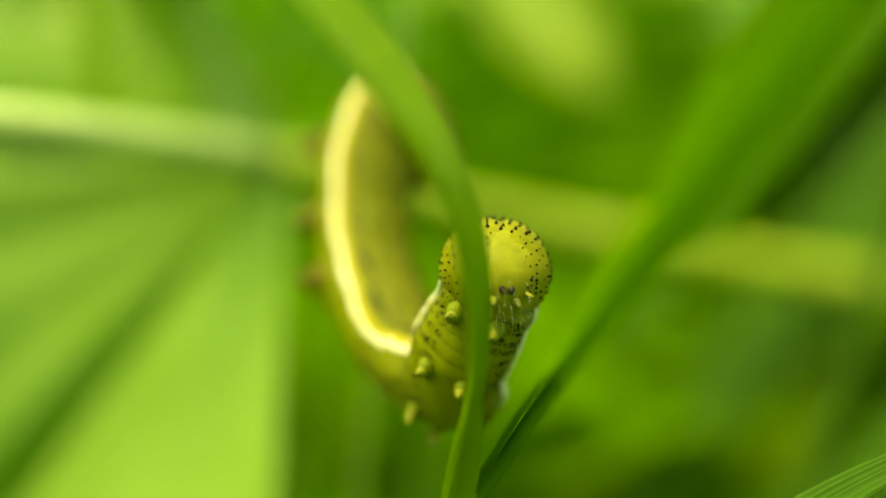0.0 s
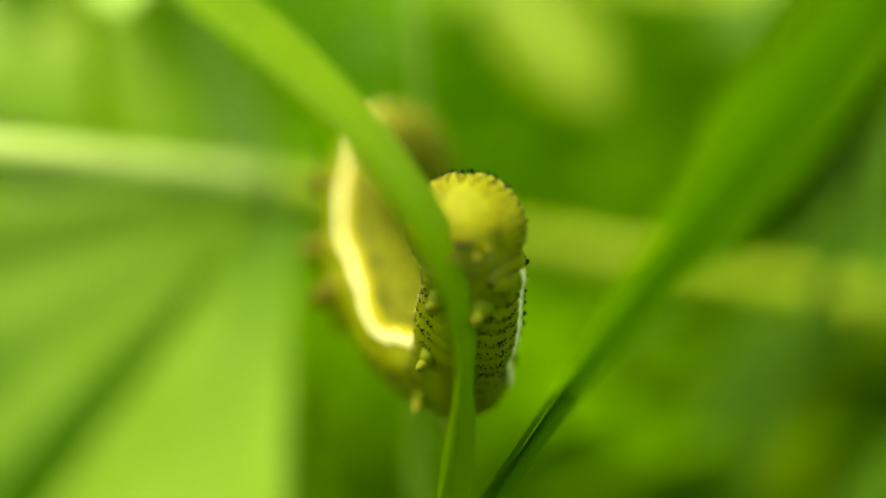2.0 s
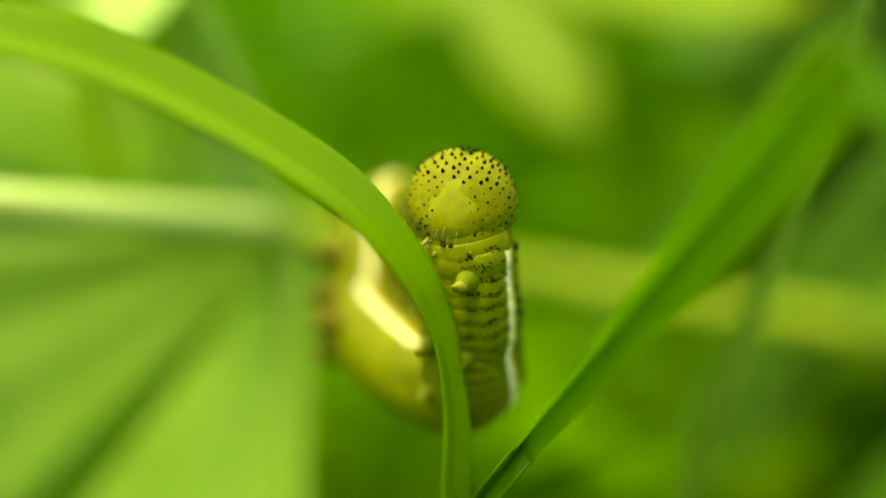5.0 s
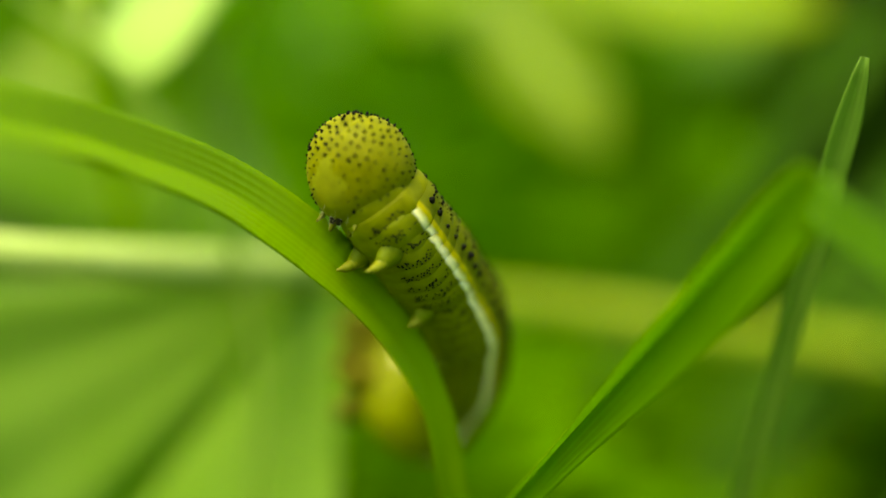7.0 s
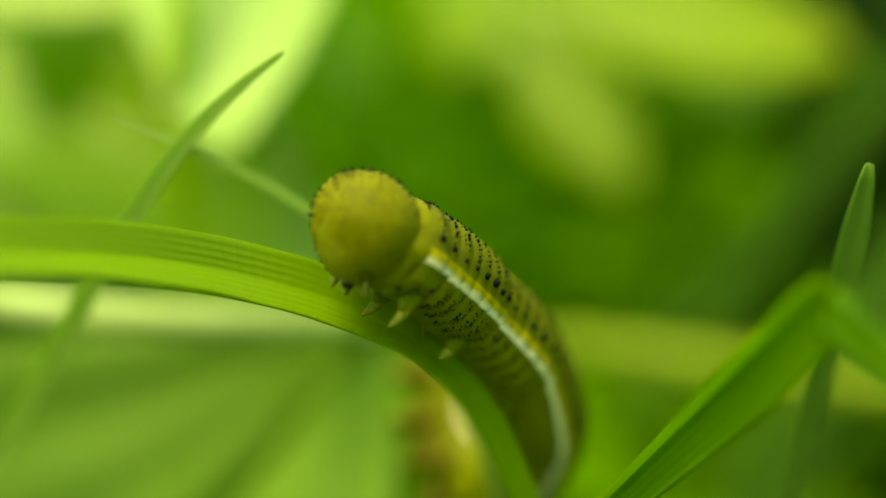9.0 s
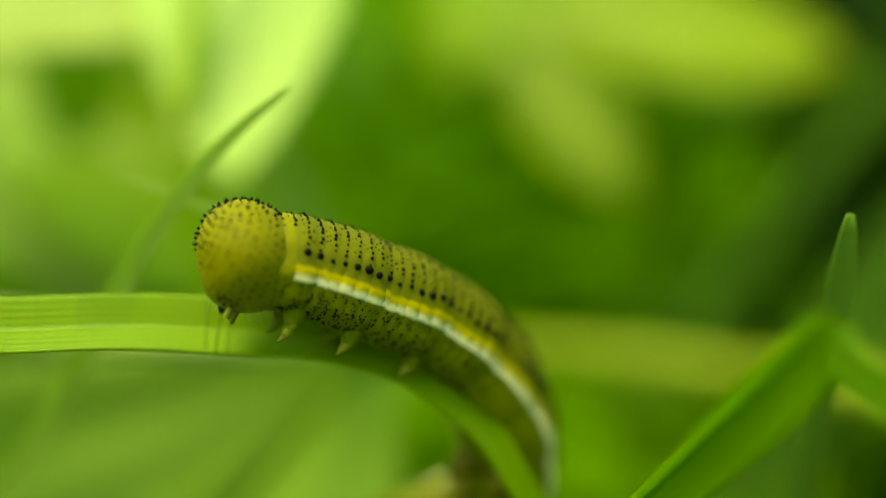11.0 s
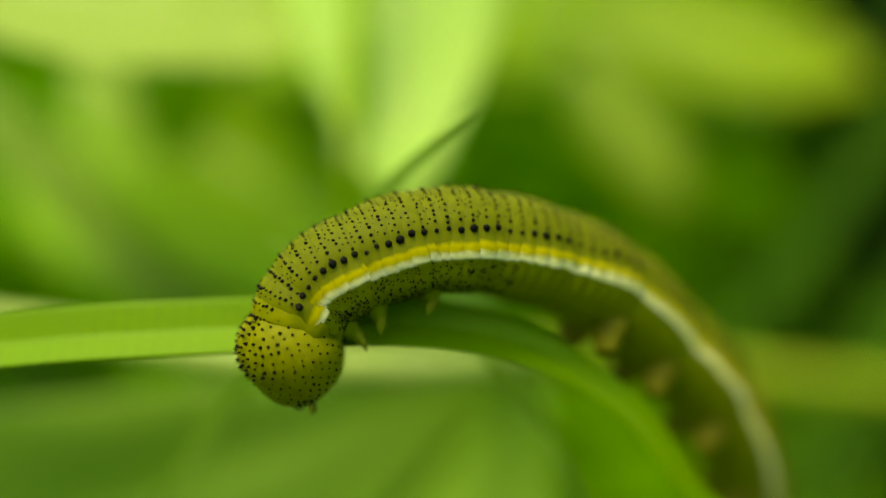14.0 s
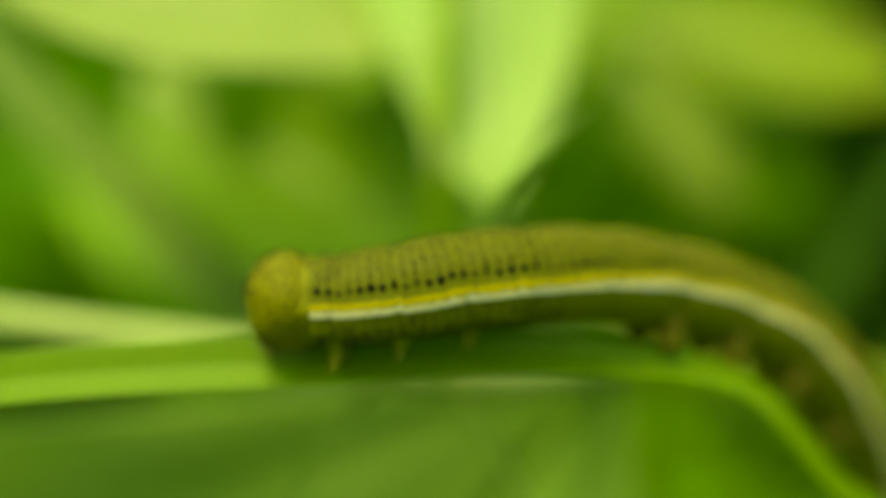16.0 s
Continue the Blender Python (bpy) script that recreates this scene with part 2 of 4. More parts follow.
def leaf_blade(length, width, cup=0.15, pleat=0.0, veins=5, thick=0.15, steps=30, across=24, tip=0.7, heart=0.0, droop=0.2):
    """A broad leaf in the xy plane, stalk end at the origin, tip along +y; mm."""
    bm = bmesh.new()
    rows = []
    for j in range(steps + 1):
        f = j / steps
        w = width * 0.5 * (math.sin(math.pi * min(1, f ** tip)) ** 0.75 + 0.02)
        row = ([], [])
        for i in range(across + 1):
            a = i / across * 2 - 1
            x, y = a * w, f * length - heart * abs(a) ** 1.5 * width * (1 - f) ** 2
            z = cup * abs(a) ** 1.6 * w - droop * length * f * f
            z += pleat * math.cos(math.atan2(x, y + 0.15 * length) * veins * 3.2) * min(1, f * 4)
            z += 0.02 * width * noise.noise(Vector((x, y, 1)) * 0.3)
            for k in (0, 1):
                row[k].append(bm.verts.new(Vector((x, y, z + (0.5 - k) * thick)) * MM))
        rows.append(row)
    for a, b in zip(rows, rows[1:]):
        for i in range(across):
            bm.faces.new((a[0][i], a[0][i + 1], b[0][i + 1], b[0][i]))
            bm.faces.new((a[1][i], b[1][i], b[1][i + 1], a[1][i + 1]))
        for i in (0, across):
            bm.faces.new((a[0][i], b[0][i], b[1][i], a[1][i]) if i == 0 else (a[0][i], a[1][i], b[1][i], b[0][i]))
    bm.faces.new(rows[0][0][::-1] + rows[0][1])
    bm.faces.new(rows[-1][0] + rows[-1][1][::-1])
    bmesh.ops.recalc_face_normals(bm, faces=bm.faces)
    return bm


def pleated_blade(length, half, thick=0.15):
    """A fan-shaped leaf in the xy plane, its stalk end at the origin, a steep furrow along +y and softer pleats beside it; mm, degrees."""
    bm = bmesh.new()
    rays, rings = 84, 30
    rows = []
    for j in range(rings + 1):
        row = ([], [])
        for i in range(rays + 1):
            a = (i / rays * 2 - 1) * half
            reach = length * (1 - 0.25 * (abs(a) / half) ** 3) * (1 + 0.02 * noise.noise(Vector((a * 0.2, 3, 0))))
            r = 0.6 + (reach - 0.6) * j / rings
            wave = 0.5 - 0.5 * math.cos(2 * math.pi * (abs(a) / 17 + 0.2))
            z = r * (0.1 * min(1, abs(a) / 4) + 0.09 * abs(a) / half + 0.15 * max(0, a) / half + (0.014 if a > 0 else 0.007) * wave) - 0.05 * r * r / length
            z += 0.25 * noise.noise(Vector((r * 0.12, a * 0.06, 7)))
            x, y = r * math.sin(radians(a)), r * math.cos(radians(a))
            for k in (0, 1):
                row[k].append(bm.verts.new(Vector((x, y, z + (0.5 - k) * thick)) * MM))
        rows.append(row)
    for a, b in zip(rows, rows[1:]):
        for i in range(rays):
            bm.faces.new((a[0][i], a[0][i + 1], b[0][i + 1], b[0][i]))
            bm.faces.new((a[1][i], b[1][i], b[1][i + 1], a[1][i + 1]))
        for i in (0, rays):
            bm.faces.new((a[0][i], b[0][i], b[1][i], a[1][i]))
    bm.faces.new(rows[0][0][::-1] + rows[0][1])
    bm.faces.new(rows[-1][0] + rows[-1][1][::-1])
    bmesh.ops.recalc_face_normals(bm, faces=bm.faces)
    return bm


def leaf_pose(base, tip_at, up):
    """The pose of a leaf_blade whose stalk end is at base and whose tip lies towards tip_at, its upper face towards up; mm."""
    b, y = Vector(base) * MM, (Vector(tip_at) - Vector(base)).normalized()
    x = y.cross(Vector(up)).normalized()
    z = x.cross(y)
    m = Matrix((x, y, z)).transposed().to_4x4()
    m.translation = b
    return m


def broad_leaf(label, material, base, tip_at, up, length, width, category="leaf", group="", **shape):
    ob = thing("broad_leaf", (0, 0, 0), label, category, group)
    ob.matrix_world = leaf_pose(base, tip_at, up)
    droop = shape.get("droop", 0.2)
    part("leaf_blade", leaf_blade(length, width, **shape), material, ob)
    rib = [(0, f * length, -droop * length * f * f - 0.25) for f in (0, 0.2, 0.4, 0.6, 0.8, 0.97)]
    part("midrib", tube(rib, (0.9, 0.6, 0.25), sides=8, steps=20), STEM, ob, "pale raised midrib")
    return ob


def grass(label, material, points, width, facing, **shape):
    base = points[0] if points[0][2] < points[-1][2] else points[-1]
    ob = thing("grass_blade", Vector(base) * MM, label, "grass blade")
    bm = ribbon(points, width, facing, **shape)
    bmesh.ops.translate(bm, vec=-Vector(base) * MM, verts=bm.verts)
    part("blade", bm, material, ob)
    rib = tube(points, (0.05 * width, 0.07 * width, 0.05 * width), sides=6, steps=50)
    bmesh.ops.translate(rib, vec=-Vector(base) * MM, verts=rib.verts)
    part("midrib", rib, material, ob)
    return ob


# ---- ground and far undergrowth ----
GROUND_Z = -62


def ground():
    bm = bmesh.new()
    bmesh.ops.create_grid(bm, x_segments=160, y_segments=160, size=1.2)
    for v in bm.verts:
        v.co.z = GROUND_Z * MM + 0.004 * noise.noise(v.co * 25) + 0.002 * noise.noise(v.co * 90)
    far = [bm.verts.new((x * 60, y * 60, GROUND_Z * MM - 0.01)) for x, y in ((-1, -1), (1, -1), (1, 1), (-1, 1))]
    bm.faces.new(far)
    ob = new("ground", mesh_of("ground", bm, SOIL))
    tagged(ob, "dark mossy soil under the meadow plants", "ground", kind="structure")


def undergrowth(name, label, material, count, area, seed):
    """Dense meadow leaves; area gives a random middle in mm, or None."""
    rng = random.Random(seed)
    verts, faces = [], []
    for _ in range(count):
        spot = area(rng)
        if not spot:
            continue
        x, y, z = spot
        ln, wd = rng.uniform(14, 34), rng.uniform(4, 14)
        d = Vector((rng.uniform(-1, 1), rng.uniform(-1, 1), rng.uniform(-0.5, 1.2))).normalized()
        s = d.cross(Vector((rng.uniform(-1, 1), rng.uniform(-1, 1), rng.uniform(-1, 1)))).normalized()
        n = s.cross(d)
        o = len(verts)
        for f, w in ((0, 0.1), (0.25, 0.8), (0.55, 1), (0.8, 0.6), (1, 0.03)):
            c = Vector((x, y, z)) + d * ln * (f - 0.5) - n * (ln * 0.25 * f * f)
            for e in (-1, 0, 1):
                verts.append((c + s * (wd * 0.5 * w * e) + n * (abs(e) * 0.15 * wd * w)) * MM)
        for j in range(4):
            for e in range(2):
                q = o + j * 3 + e
                faces.append((q, q + 1, q + 4, q + 3))
    me = bpy.data.meshes.new(name)
    me.from_pydata(verts, [], faces)
    me.materials.append(material)
    for p in me.polygons:
        p.use_smooth = True
    tagged(new(name, me), label, "undergrowth", kind="stuff")


def backdrop():
    bm = bmesh.new()
    n = 64
    lo, hi = [], []
    for i in range(n):
        a = 2 * math.pi * i / n
        r = 0.62
        lo.append(bm.verts.new((r * math.cos(a), 0.05 + r * math.sin(a), -0.08)))
        h = 0.26 if math.sin(a) > 0.1 else 0.12
        hi.append(bm.verts.new((r * 1.05 * math.cos(a), 0.05 + r * 1.05 * math.sin(a), h + 0.03 * noise.noise(Vector((math.cos(a) * 3, math.sin(a) * 3, 0))))))
    for i in range(n):
        bm.faces.new((lo[i], lo[(i + 1) % n], hi[(i + 1) % n], hi[i]))
    ob = new("backdrop", mesh_of("backdrop", bm, UNDER))
    tagged(ob, "dark green wall of distant vegetation", "backdrop", kind="structure")


def behind(rng):
    x, y = rng.uniform(-220, 240), rng.uniform(125, 330)
    return x, y, rng.uniform(-58, 30 + 0.34 * y)


def around(rng):
    a, r = rng.uniform(0, 2 * math.pi), rng.uniform(200, 420)
    x, y = r * math.cos(a), 40 + r * math.sin(a)
    return None if y > -60 and abs(x) < 190 else (x, y, rng.uniform(-58, 60))


# shade at the right, made of leaves coloured dark
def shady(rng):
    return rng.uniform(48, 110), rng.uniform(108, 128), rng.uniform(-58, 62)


def low(rng):
    x = rng.uniform(-40, 46)
    return x, rng.uniform(92, 124), rng.uniform(-60, -18)


# lower shade, again made of dark-coloured leaves
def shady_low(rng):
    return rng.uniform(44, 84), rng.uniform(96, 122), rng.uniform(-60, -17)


ground()
undergrowth("low_undergrowth", "mid green leaves low behind the grass, out of focus", LOWLEAF, 240, low, 5)
undergrowth("meadow_undergrowth", "dense green meadow leaves far behind, out of focus", UNDER, 3600, behind, 7)
undergrowth("meadow_undergrowth", "green meadow leaves all round the place", UNDER, 1600, around, 8)
undergrowth("shady_undergrowth", "green leaves at one side, shade put into their colour", SHADY, 420, shady, 9)
undergrowth("shady_undergrowth", "green leaves low behind the grass, coloured dark for shade", SHADY, 230, shady_low, 11)
backdrop()

# ---- leaves and stems ----
pleated = thing("broad_leaf", (0, 0, 0), "large pale green pleated leaf hanging from its stalk", "leaf")
pleated.matrix_world = leaf_pose((-3.2, 60.6, -4.0), (-42.5, 66, -51), (0.0, -0.95, 0.25))
part("leaf_blade", pleated_blade(64, 44), BROAD, pleated)
part("midrib", tube([(0, 2, -0.1), (0, 20, -0.1), (0, 45, -0.1), (0, 62, -0.1)], (0.8, 0.5, 0.2), sides=8, steps=20), UNDER, pleated, "green midrib in a furrow")
stalk = thing("leaf_stalk", (0, 0, 0), "pale green leaf stalk running across behind the caterpillar", "stem")
part("stalk", tube([(-110, 60, 5), (-60, 55, 1.5), (-36, 51.5, -1.2), (-25, 49, -2.5), (-18.5, 47.5, -3.4), (-14.5, 48.5, -3.8), (-9.5, 53, -4.2), (-4.4, 60.5, -4.5)], (0.7, 0.8, 0.85, 0.9, 1.1)), STEM, stalk)
part("stem", tube([(-4.4, 60.5, -4.5), (4.5, 68, -6.8), (13.3, 76, -8.1), (28, 82, -10.8), (43.5, 88, -13), (70, 96, -20)], (1.2, 1.4, 1.5, 1.5, 1.6)), OLDSTEM, stalk, "yellow-green stem")
broad_leaf("yellow-green leaf hanging tip down, sunlight put into its colour", BRIGHT, (-14, 70, 38.3), (-12.8, 54, 5.4), (0.05, -1, 0.4), 36.5, 15, group="sunlit leaves", tip=0.85, cup=0.1, droop=0.02)
# added dimmer leaf, standing in for the hanging leaf's shaded half
broad_leaf("softer yellow-green leaf added as the sunlit one's shaded half", FRESH, (-22, 80, 42), (-20.5, 67, 8), (-0.3, -1, 0.4), 30, 12, group="sunlit leaves", tip=0.85, cup=0.1, droop=0.02)
broad_leaf("yellow-green leaf lying level, sunlight put into its colour", LEVEL, (-44, 60, 20), (-20, 60, 17.5), (0.0, -0.8, 0.7), 28, 14, group="sunlit leaves", tip=0.9, cup=0.1, droop=0.05)
broad_leaf("yellow-green sunlit leaf far behind", SOFTLEAF, (9, 104, 27.5), (42, 103, 23.5), (0, -0.8, 0.6), 36, 19, group="sunlit leaves", tip=0.9, cup=0.1, droop=0.05)
broad_leaf("yellow-green sunlit leaf far behind, tip down", SOFTLEAF, (7.5, 98, 22), (18, 96, 8.5), (0, -0.8, 0.6), 20, 11.5, group="sunlit leaves", tip=0.9, cup=0.1, droop=0.05)
broad_leaf("yellow-green leaf hanging far behind the sunlit leaf", MIDLEAF, (8.5, 110, 40), (0.5, 106, 21), (0.1, -0.95, 0.3), 22, 14, group="background leaves", tip=0.85, cup=0.1, droop=0.04)
broad_leaf("green leaf behind the stalk", UNDER, (-32, 76, 26), (-19, 75, 8), (0, -0.9, 0.4), 28, 17, group="background leaves", tip=0.9)
broad_leaf("pale whitish green leaf behind the stalk", PALELEAF, (-38, 76, 16), (-6, 70, -1), (0, -0.9, 0.4), 34, 19, group="background leaves", tip=0.9)
broad_leaf("fresh green leaf behind the pale stalk", FRESH, (-46.6, 91.8, 11.1), (-18.7, 72.6, -3.6), (0.1, -0.8, 0.6), 34, 17, group="background leaves", tip=0.85, cup=0.1, droop=0.04)
fstem = thing("upright_stem", (0, 0, 0), "green upright stem before a sunlit leaf", "stem")
part("lower_stem", tube([(-9, 66, -62), (-11, 65, -20), (-15, 62, -4), (-16.6, 58.5, 3.6), (-15.8, 56, 8.8)], (0.9, 0.85, 0.75)), MIDLEAF, fstem)
part("node", tube([(-16, 56.6, 7.6), (-15.8, 56, 8.8), (-15.75, 56, 10)], (0.7, 1.0, 0.7), steps=12), STEM, fstem, "pale swollen joint")
part("upper_stem", tube([(-15.8, 56, 8.8), (-15.6, 56, 13.9), (-15.2, 57, 21), (-14, 58, 40)], (0.75, 0.7, 0.6)), MIDLEAF, fstem)

# ---- grass ----
for x, y, h, w, mat in ((4, 84, 0.0, 3.5, DARKGRASS), (10, 92, 0.25, 5, DARKGRASS), (16, 78, -0.05, 3, DARKGRASS), (20, 98, 0.1, 5, MIDLEAF), (27, 88, -0.15, 4, DARKGRASS), (36, 94, 0.1, 5, DARKGRASS), (-2, 100, 0.3, 4, DARKGRASS)):
    line = [(x + 46 * f + 8 * f * f, y + 4 * f, -62 + (66 + 60 * h) * f ** 0.8) for f in (0, 0.2, 0.4, 0.6, 0.8, 1.0)]
    grass("dark green grass blade leaning over, out of focus", mat, line, w, (-0.5, -1, 0.5), fold=0.3)
grass("dark ridged grass blade low beside the others", DARKGRASS, [(8, 40, -62), (18.8, 35.7, -22.8), (21.0, 35.7, -21.6), (23.2, 35.6, -20.2), (25.5, 35.5, -18.8), (28.2, 35.5, -17.5)], 2.1, (-0.3, -0.8, 0.55), steps=60, taper=(0.3, 0.2))
grass("broad pale grass blade slanting down", PALEGRASS, [(-58, 75, 27), (-47.6, 75, 15.9), (-43.5, 75, 11.1), (-37.1, 75, 5.9), (-29.3, 75, -0.9), (-24.2, 76, -7.8), (-14, 80, -62)], 6, (0.1, -1, 0.5))
grass("whitish narrow leaf blade behind the stalk", PALEGRASS, [(-16, 68, 22), (-12.4, 66, 9.7), (-10.6, 66, 5.2), (-8.6, 65, 1.3), (-7, 64, -2.5), (-4, 68, -62)], 3.2, (-0.2, -1, 0.3))

# ---- the long blade that the caterpillar climbs ----
def chain(label, material, base, pieces, half, width, fold, face):
    """A grass blade in short overlapping rigid pieces, so that it can bend; width, fold and face go by f, tip 0 to root 1."""
    ob = thing("grass_blade", Vector(base) * MM, label, "grass blade")
    parts = []
    for i in range(pieces):
        bm = bmesh.new()
        uvl = bm.loops.layers.uv.new("UVMap")
        across, cut = 16, 4
        rows = []
        for j in range(cut + 1):
            y = (j / cut * 2 - 1) * half
            f = (i + j / cut) / pieces
            w, fo = width(f), fold(f)
            top, bot = [], []
            for k in range(across + 1):
                a = k / across * 2 - 1
                x, z = a * w * 0.5 * math.cos(fo), abs(a) * w * 0.5 * math.sin(fo) + 0.003 * math.cos(k * math.pi)
                th = 0.07 * (1 - 0.5 * a * a)
                top.append(bm.verts.new(Vector((x, -y, z + th)) * MM))
                bot.append(bm.verts.new(Vector((x, -y, z - th)) * MM))
            rows.append((top, bot))
        for a, b in zip(rows, rows[1:]):
            for k in range(across):
                for q in (0, 1):
                    fc = bm.faces.new((a[q][k], a[q][k + 1], b[q][k + 1], b[q][k]))
                    for lp, u in zip(fc.loops, (k, k + 1, k + 1, k)):
                        lp[uvl].uv = (u / across, 0)
            for k in (0, across):
                bm.faces.new((a[0][k], b[0][k], b[1][k], a[1][k]))
        bmesh.ops.recalc_face_normals(bm, faces=bm.faces)
        parts.append(part("blade_section", bm, material, ob))
    return dict(ob=ob, parts=parts, rows=[[] for _ in parts], face=face)


def sway(c, t, *points):
    """The pieces of chain c lie along the points (mm, tip to root) at t seconds."""
    pts = vectors(points)
    last, n = len(pts) - 1, len(c["parts"])
    for i in range(n):
        f = (i + 0.5) / n
        s = last * (f * 0.82 / 0.74 if f < 0.74 else 0.82 + (f - 0.74) / 0.26 * 0.18)
        p, v = spline(pts, s)
        x = v.cross(c["face"](f, t)).normalized()
        z = x.cross(v).normalized()
        m = Matrix((-x, -v, z)).transposed().to_4x4()
        m.translation = p - c["ob"].location
        c["rows"][i].append((t, m))


def step(f, a, b):
    return min(1, max(0, (f - a) / (b - a)))


long_blade = chain(
    "long light green grass blade bending under the caterpillar", BLADE, (9, 40, GROUND_Z), 100, 0.9,
    lambda f: 2.45 * min(1, 0.12 + (f / 0.1) ** 0.8) * (1 - 0.45 * step(f, 0.4, 0.56)),
    lambda f: 0.34,
    lambda f, t: Vector((0.62, -0.62, 0.48)).lerp(Vector((0.8, -0.45, 0.4)), step(f, 0.22, 0.34)).lerp(Vector((-0.35, -0.9, 0.3)), step(f, 0.55, 0.78)).lerp(
        Vector((-0.1, -0.84, 0.5)).lerp(Vector((0.85, -0.5, 0.25)), float(np.interp(t, (6, 8, 12), (0.45, 0.42, 0.35))) * step(f, 0.14, 0.4)),
        step(t, 3.5, 6.5)))
# the folded blade, which leans as a whole; the bend at its top is its origin, z up along it, x to its broad half
folded_blade = thing("grass_blade", (0, 0, 0), "bright green grass blade folded along a dark crease", "grass blade")


def blade_strip(rows, across=10, thick=0.07):
    """A thin solid strip through rows of cross-lines, each of a few points from its inner to its outer edge; mm."""
    bm = bmesh.new()
    uvl = bm.loops.layers.uv.new("UVMap")
    sheets = []
    for points in rows:
        knots = np.linspace(0, 1, len(points))
        spots = [Vector([float(np.interp(k / across, knots, axis)) for axis in zip(*points)]) for k in range(across + 1)]
        line = [spots[k] + Vector((0, 0.03 * math.cos(k * math.pi) + 0.05 * math.sin(math.pi * k / across), 0)) for k in range(across + 1)]
        sheets.append([[bm.verts.new((p + Vector((0, e * thick * 0.5, 0))) * MM) for p in line] for e in (-1, 1)])
    for p, q in zip(sheets, sheets[1:]):
        for n in (0, 1):
            for k in range(across):
                fc = bm.faces.new((p[n][k], p[n][k + 1], q[n][k + 1], q[n][k]))
                for lp, u in zip(fc.loops, (k, k + 1, k + 1, k)):
                    lp[uvl].uv = (u / across * 0.6, 0)
        for k in (0, across):
            bm.faces.new((p[0][k], q[0][k], q[1][k], p[1][k]))
    for p in (sheets[0], sheets[-1]):
        bm.faces.new(p[0] + p[1][::-1])
    bmesh.ops.recalc_face_normals(bm, faces=bm.faces)
    return bm


def folded_line(z):
    """Half widths (broad, narrow) and the crease's depth at the height z below the bend; mm."""
    broad = np.interp(-z, (-0.4, 0, 1.2, 4, 8, 12, 16, 22, 70), (0.5, 0.85, 1.1, 1.2, 0.92, 0.55, 0.32, 0.27, 0.4))
    narrow = np.interp(-z, (-0.4, 0, 1.2, 4, 8, 12, 16, 22, 70), (0.35, 0.5, 0.62, 0.66, 0.52, 0.34, 0.22, 0.19, 0.3))
    return broad, narrow, np.interp(-z, (-0.4, 1, 3, 12, 20), (0.0, 0.15, 0.95, 0.8, 0.4))


def folded_half(heights, broad):
    rows = []
    for z in heights:
        wide, slim, deep = folded_line(z)
        bow = 0.012 * z * z if z > -12 else 0.012 * (144 + 24 * (-12 - z))
        back = bow * 0.2
        if broad:
            rows.append(((0.02, 1.5 * deep + back, z), (0.14, 0.3 * deep + back, z), (0.2 + 0.5 * wide, back, z), (0.25 + wide, -0.1 * deep - 0.1 + back, z)))
        else:
            rows.append(((-0.03, 1.5 * deep + back, z), (-0.12, 0.3 * deep + back, z), (-0.12 - slim, -0.3 * deep - 0.1 + back, z)))
    return blade_strip(rows)


upper = [0.4 - 0.55 * k for k in range(33)]
lower = [upper[-1] - 1.5 * k for k in range(36)]
part("broad_half", folded_half(upper, True), FOLD, folded_blade)
part("narrow_half", folded_half(upper, False), FOLD, folded_blade)
part("lower_broad_half", folded_half(lower, True), FOLDSHADE, folded_blade, "lower half, coloured darker for its shade")
part("lower_narrow_half", folded_half(lower, False), FOLDSHADE, folded_blade, "lower half, coloured darker for its shade")
tip_line = [((0.1 + 1.1 * k, -0.2 - 0.6 * k, 0.35 + 0.05 * k), (0.6 + 0.95 * k, -0.25 - 0.6 * k, -1.0 + 0.14 * k)) for k in range(9)]
part("bent_tip", blade_strip(tip_line), FOLDSHADE, folded_blade, "tip bent over to one side")
folded_rows = []

# the slim blade, which leans as a whole; its tip is its origin, z up along it
slim_blade = thing("grass_blade", (0, 0, 0), "slim upright dark grass blade with a rounded tip", "grass blade")
part("blade", ribbon([(0, 0, 0), (-0.1, 0, -2), (0, 0.1, -5), (0.2, 0.3, -10), (0.2, 0.3, -16), (0, 0, -28), (0, 0, -72)], 1.1, (0.1, -1, 0), fold=0.5, steps=70, taper=(0.3, 0.8), grow=0.05), SLIM, slim_blade)
part("midrib", tube([(0, 0.12, -0.5), (0.1, 0.2, -6), (0.2, 0.4, -12), (0.2, 0.4, -20), (0, 0.1, -72)], (0.05, 0.1, 0.1), sides=6), PALEGRASS, slim_blade)
slim_rows = []

# two thin blades that lean and cross, moved to fit the camera's view
tip_blade = thing("grass_blade", (0, 0, 0), "thin light green grass blade with a pointed tip", "grass blade")
part("blade", ribbon([(0, 0, 0), (0.05, 0, -2), (0.25, 0.1, -4), (0.8, 1.0, -7), (2.0, 3.0, -10.5), (4.1, 5.5, -15.2), (6.6, 8, -22.5), (14, 14, -45)], 0.95, (0.1, -1, 0), fold=0.4, steps=80, taper=(0.12, 0.8), grow=0.3), SLIMTIP, tip_blade)
part("midrib", tube([(0, 0.08, -0.5), (0.25, 0.2, -4), (0.8, 1.1, -7), (2.0, 3.1, -10.5), (4.1, 5.6, -15.2)], (0.04, 0.07, 0.07), sides=6), PALEGRASS, tip_blade)
cross_blade = thing("grass_blade", (0, 0, 0), "thin green grass blade bending across another", "grass blade")
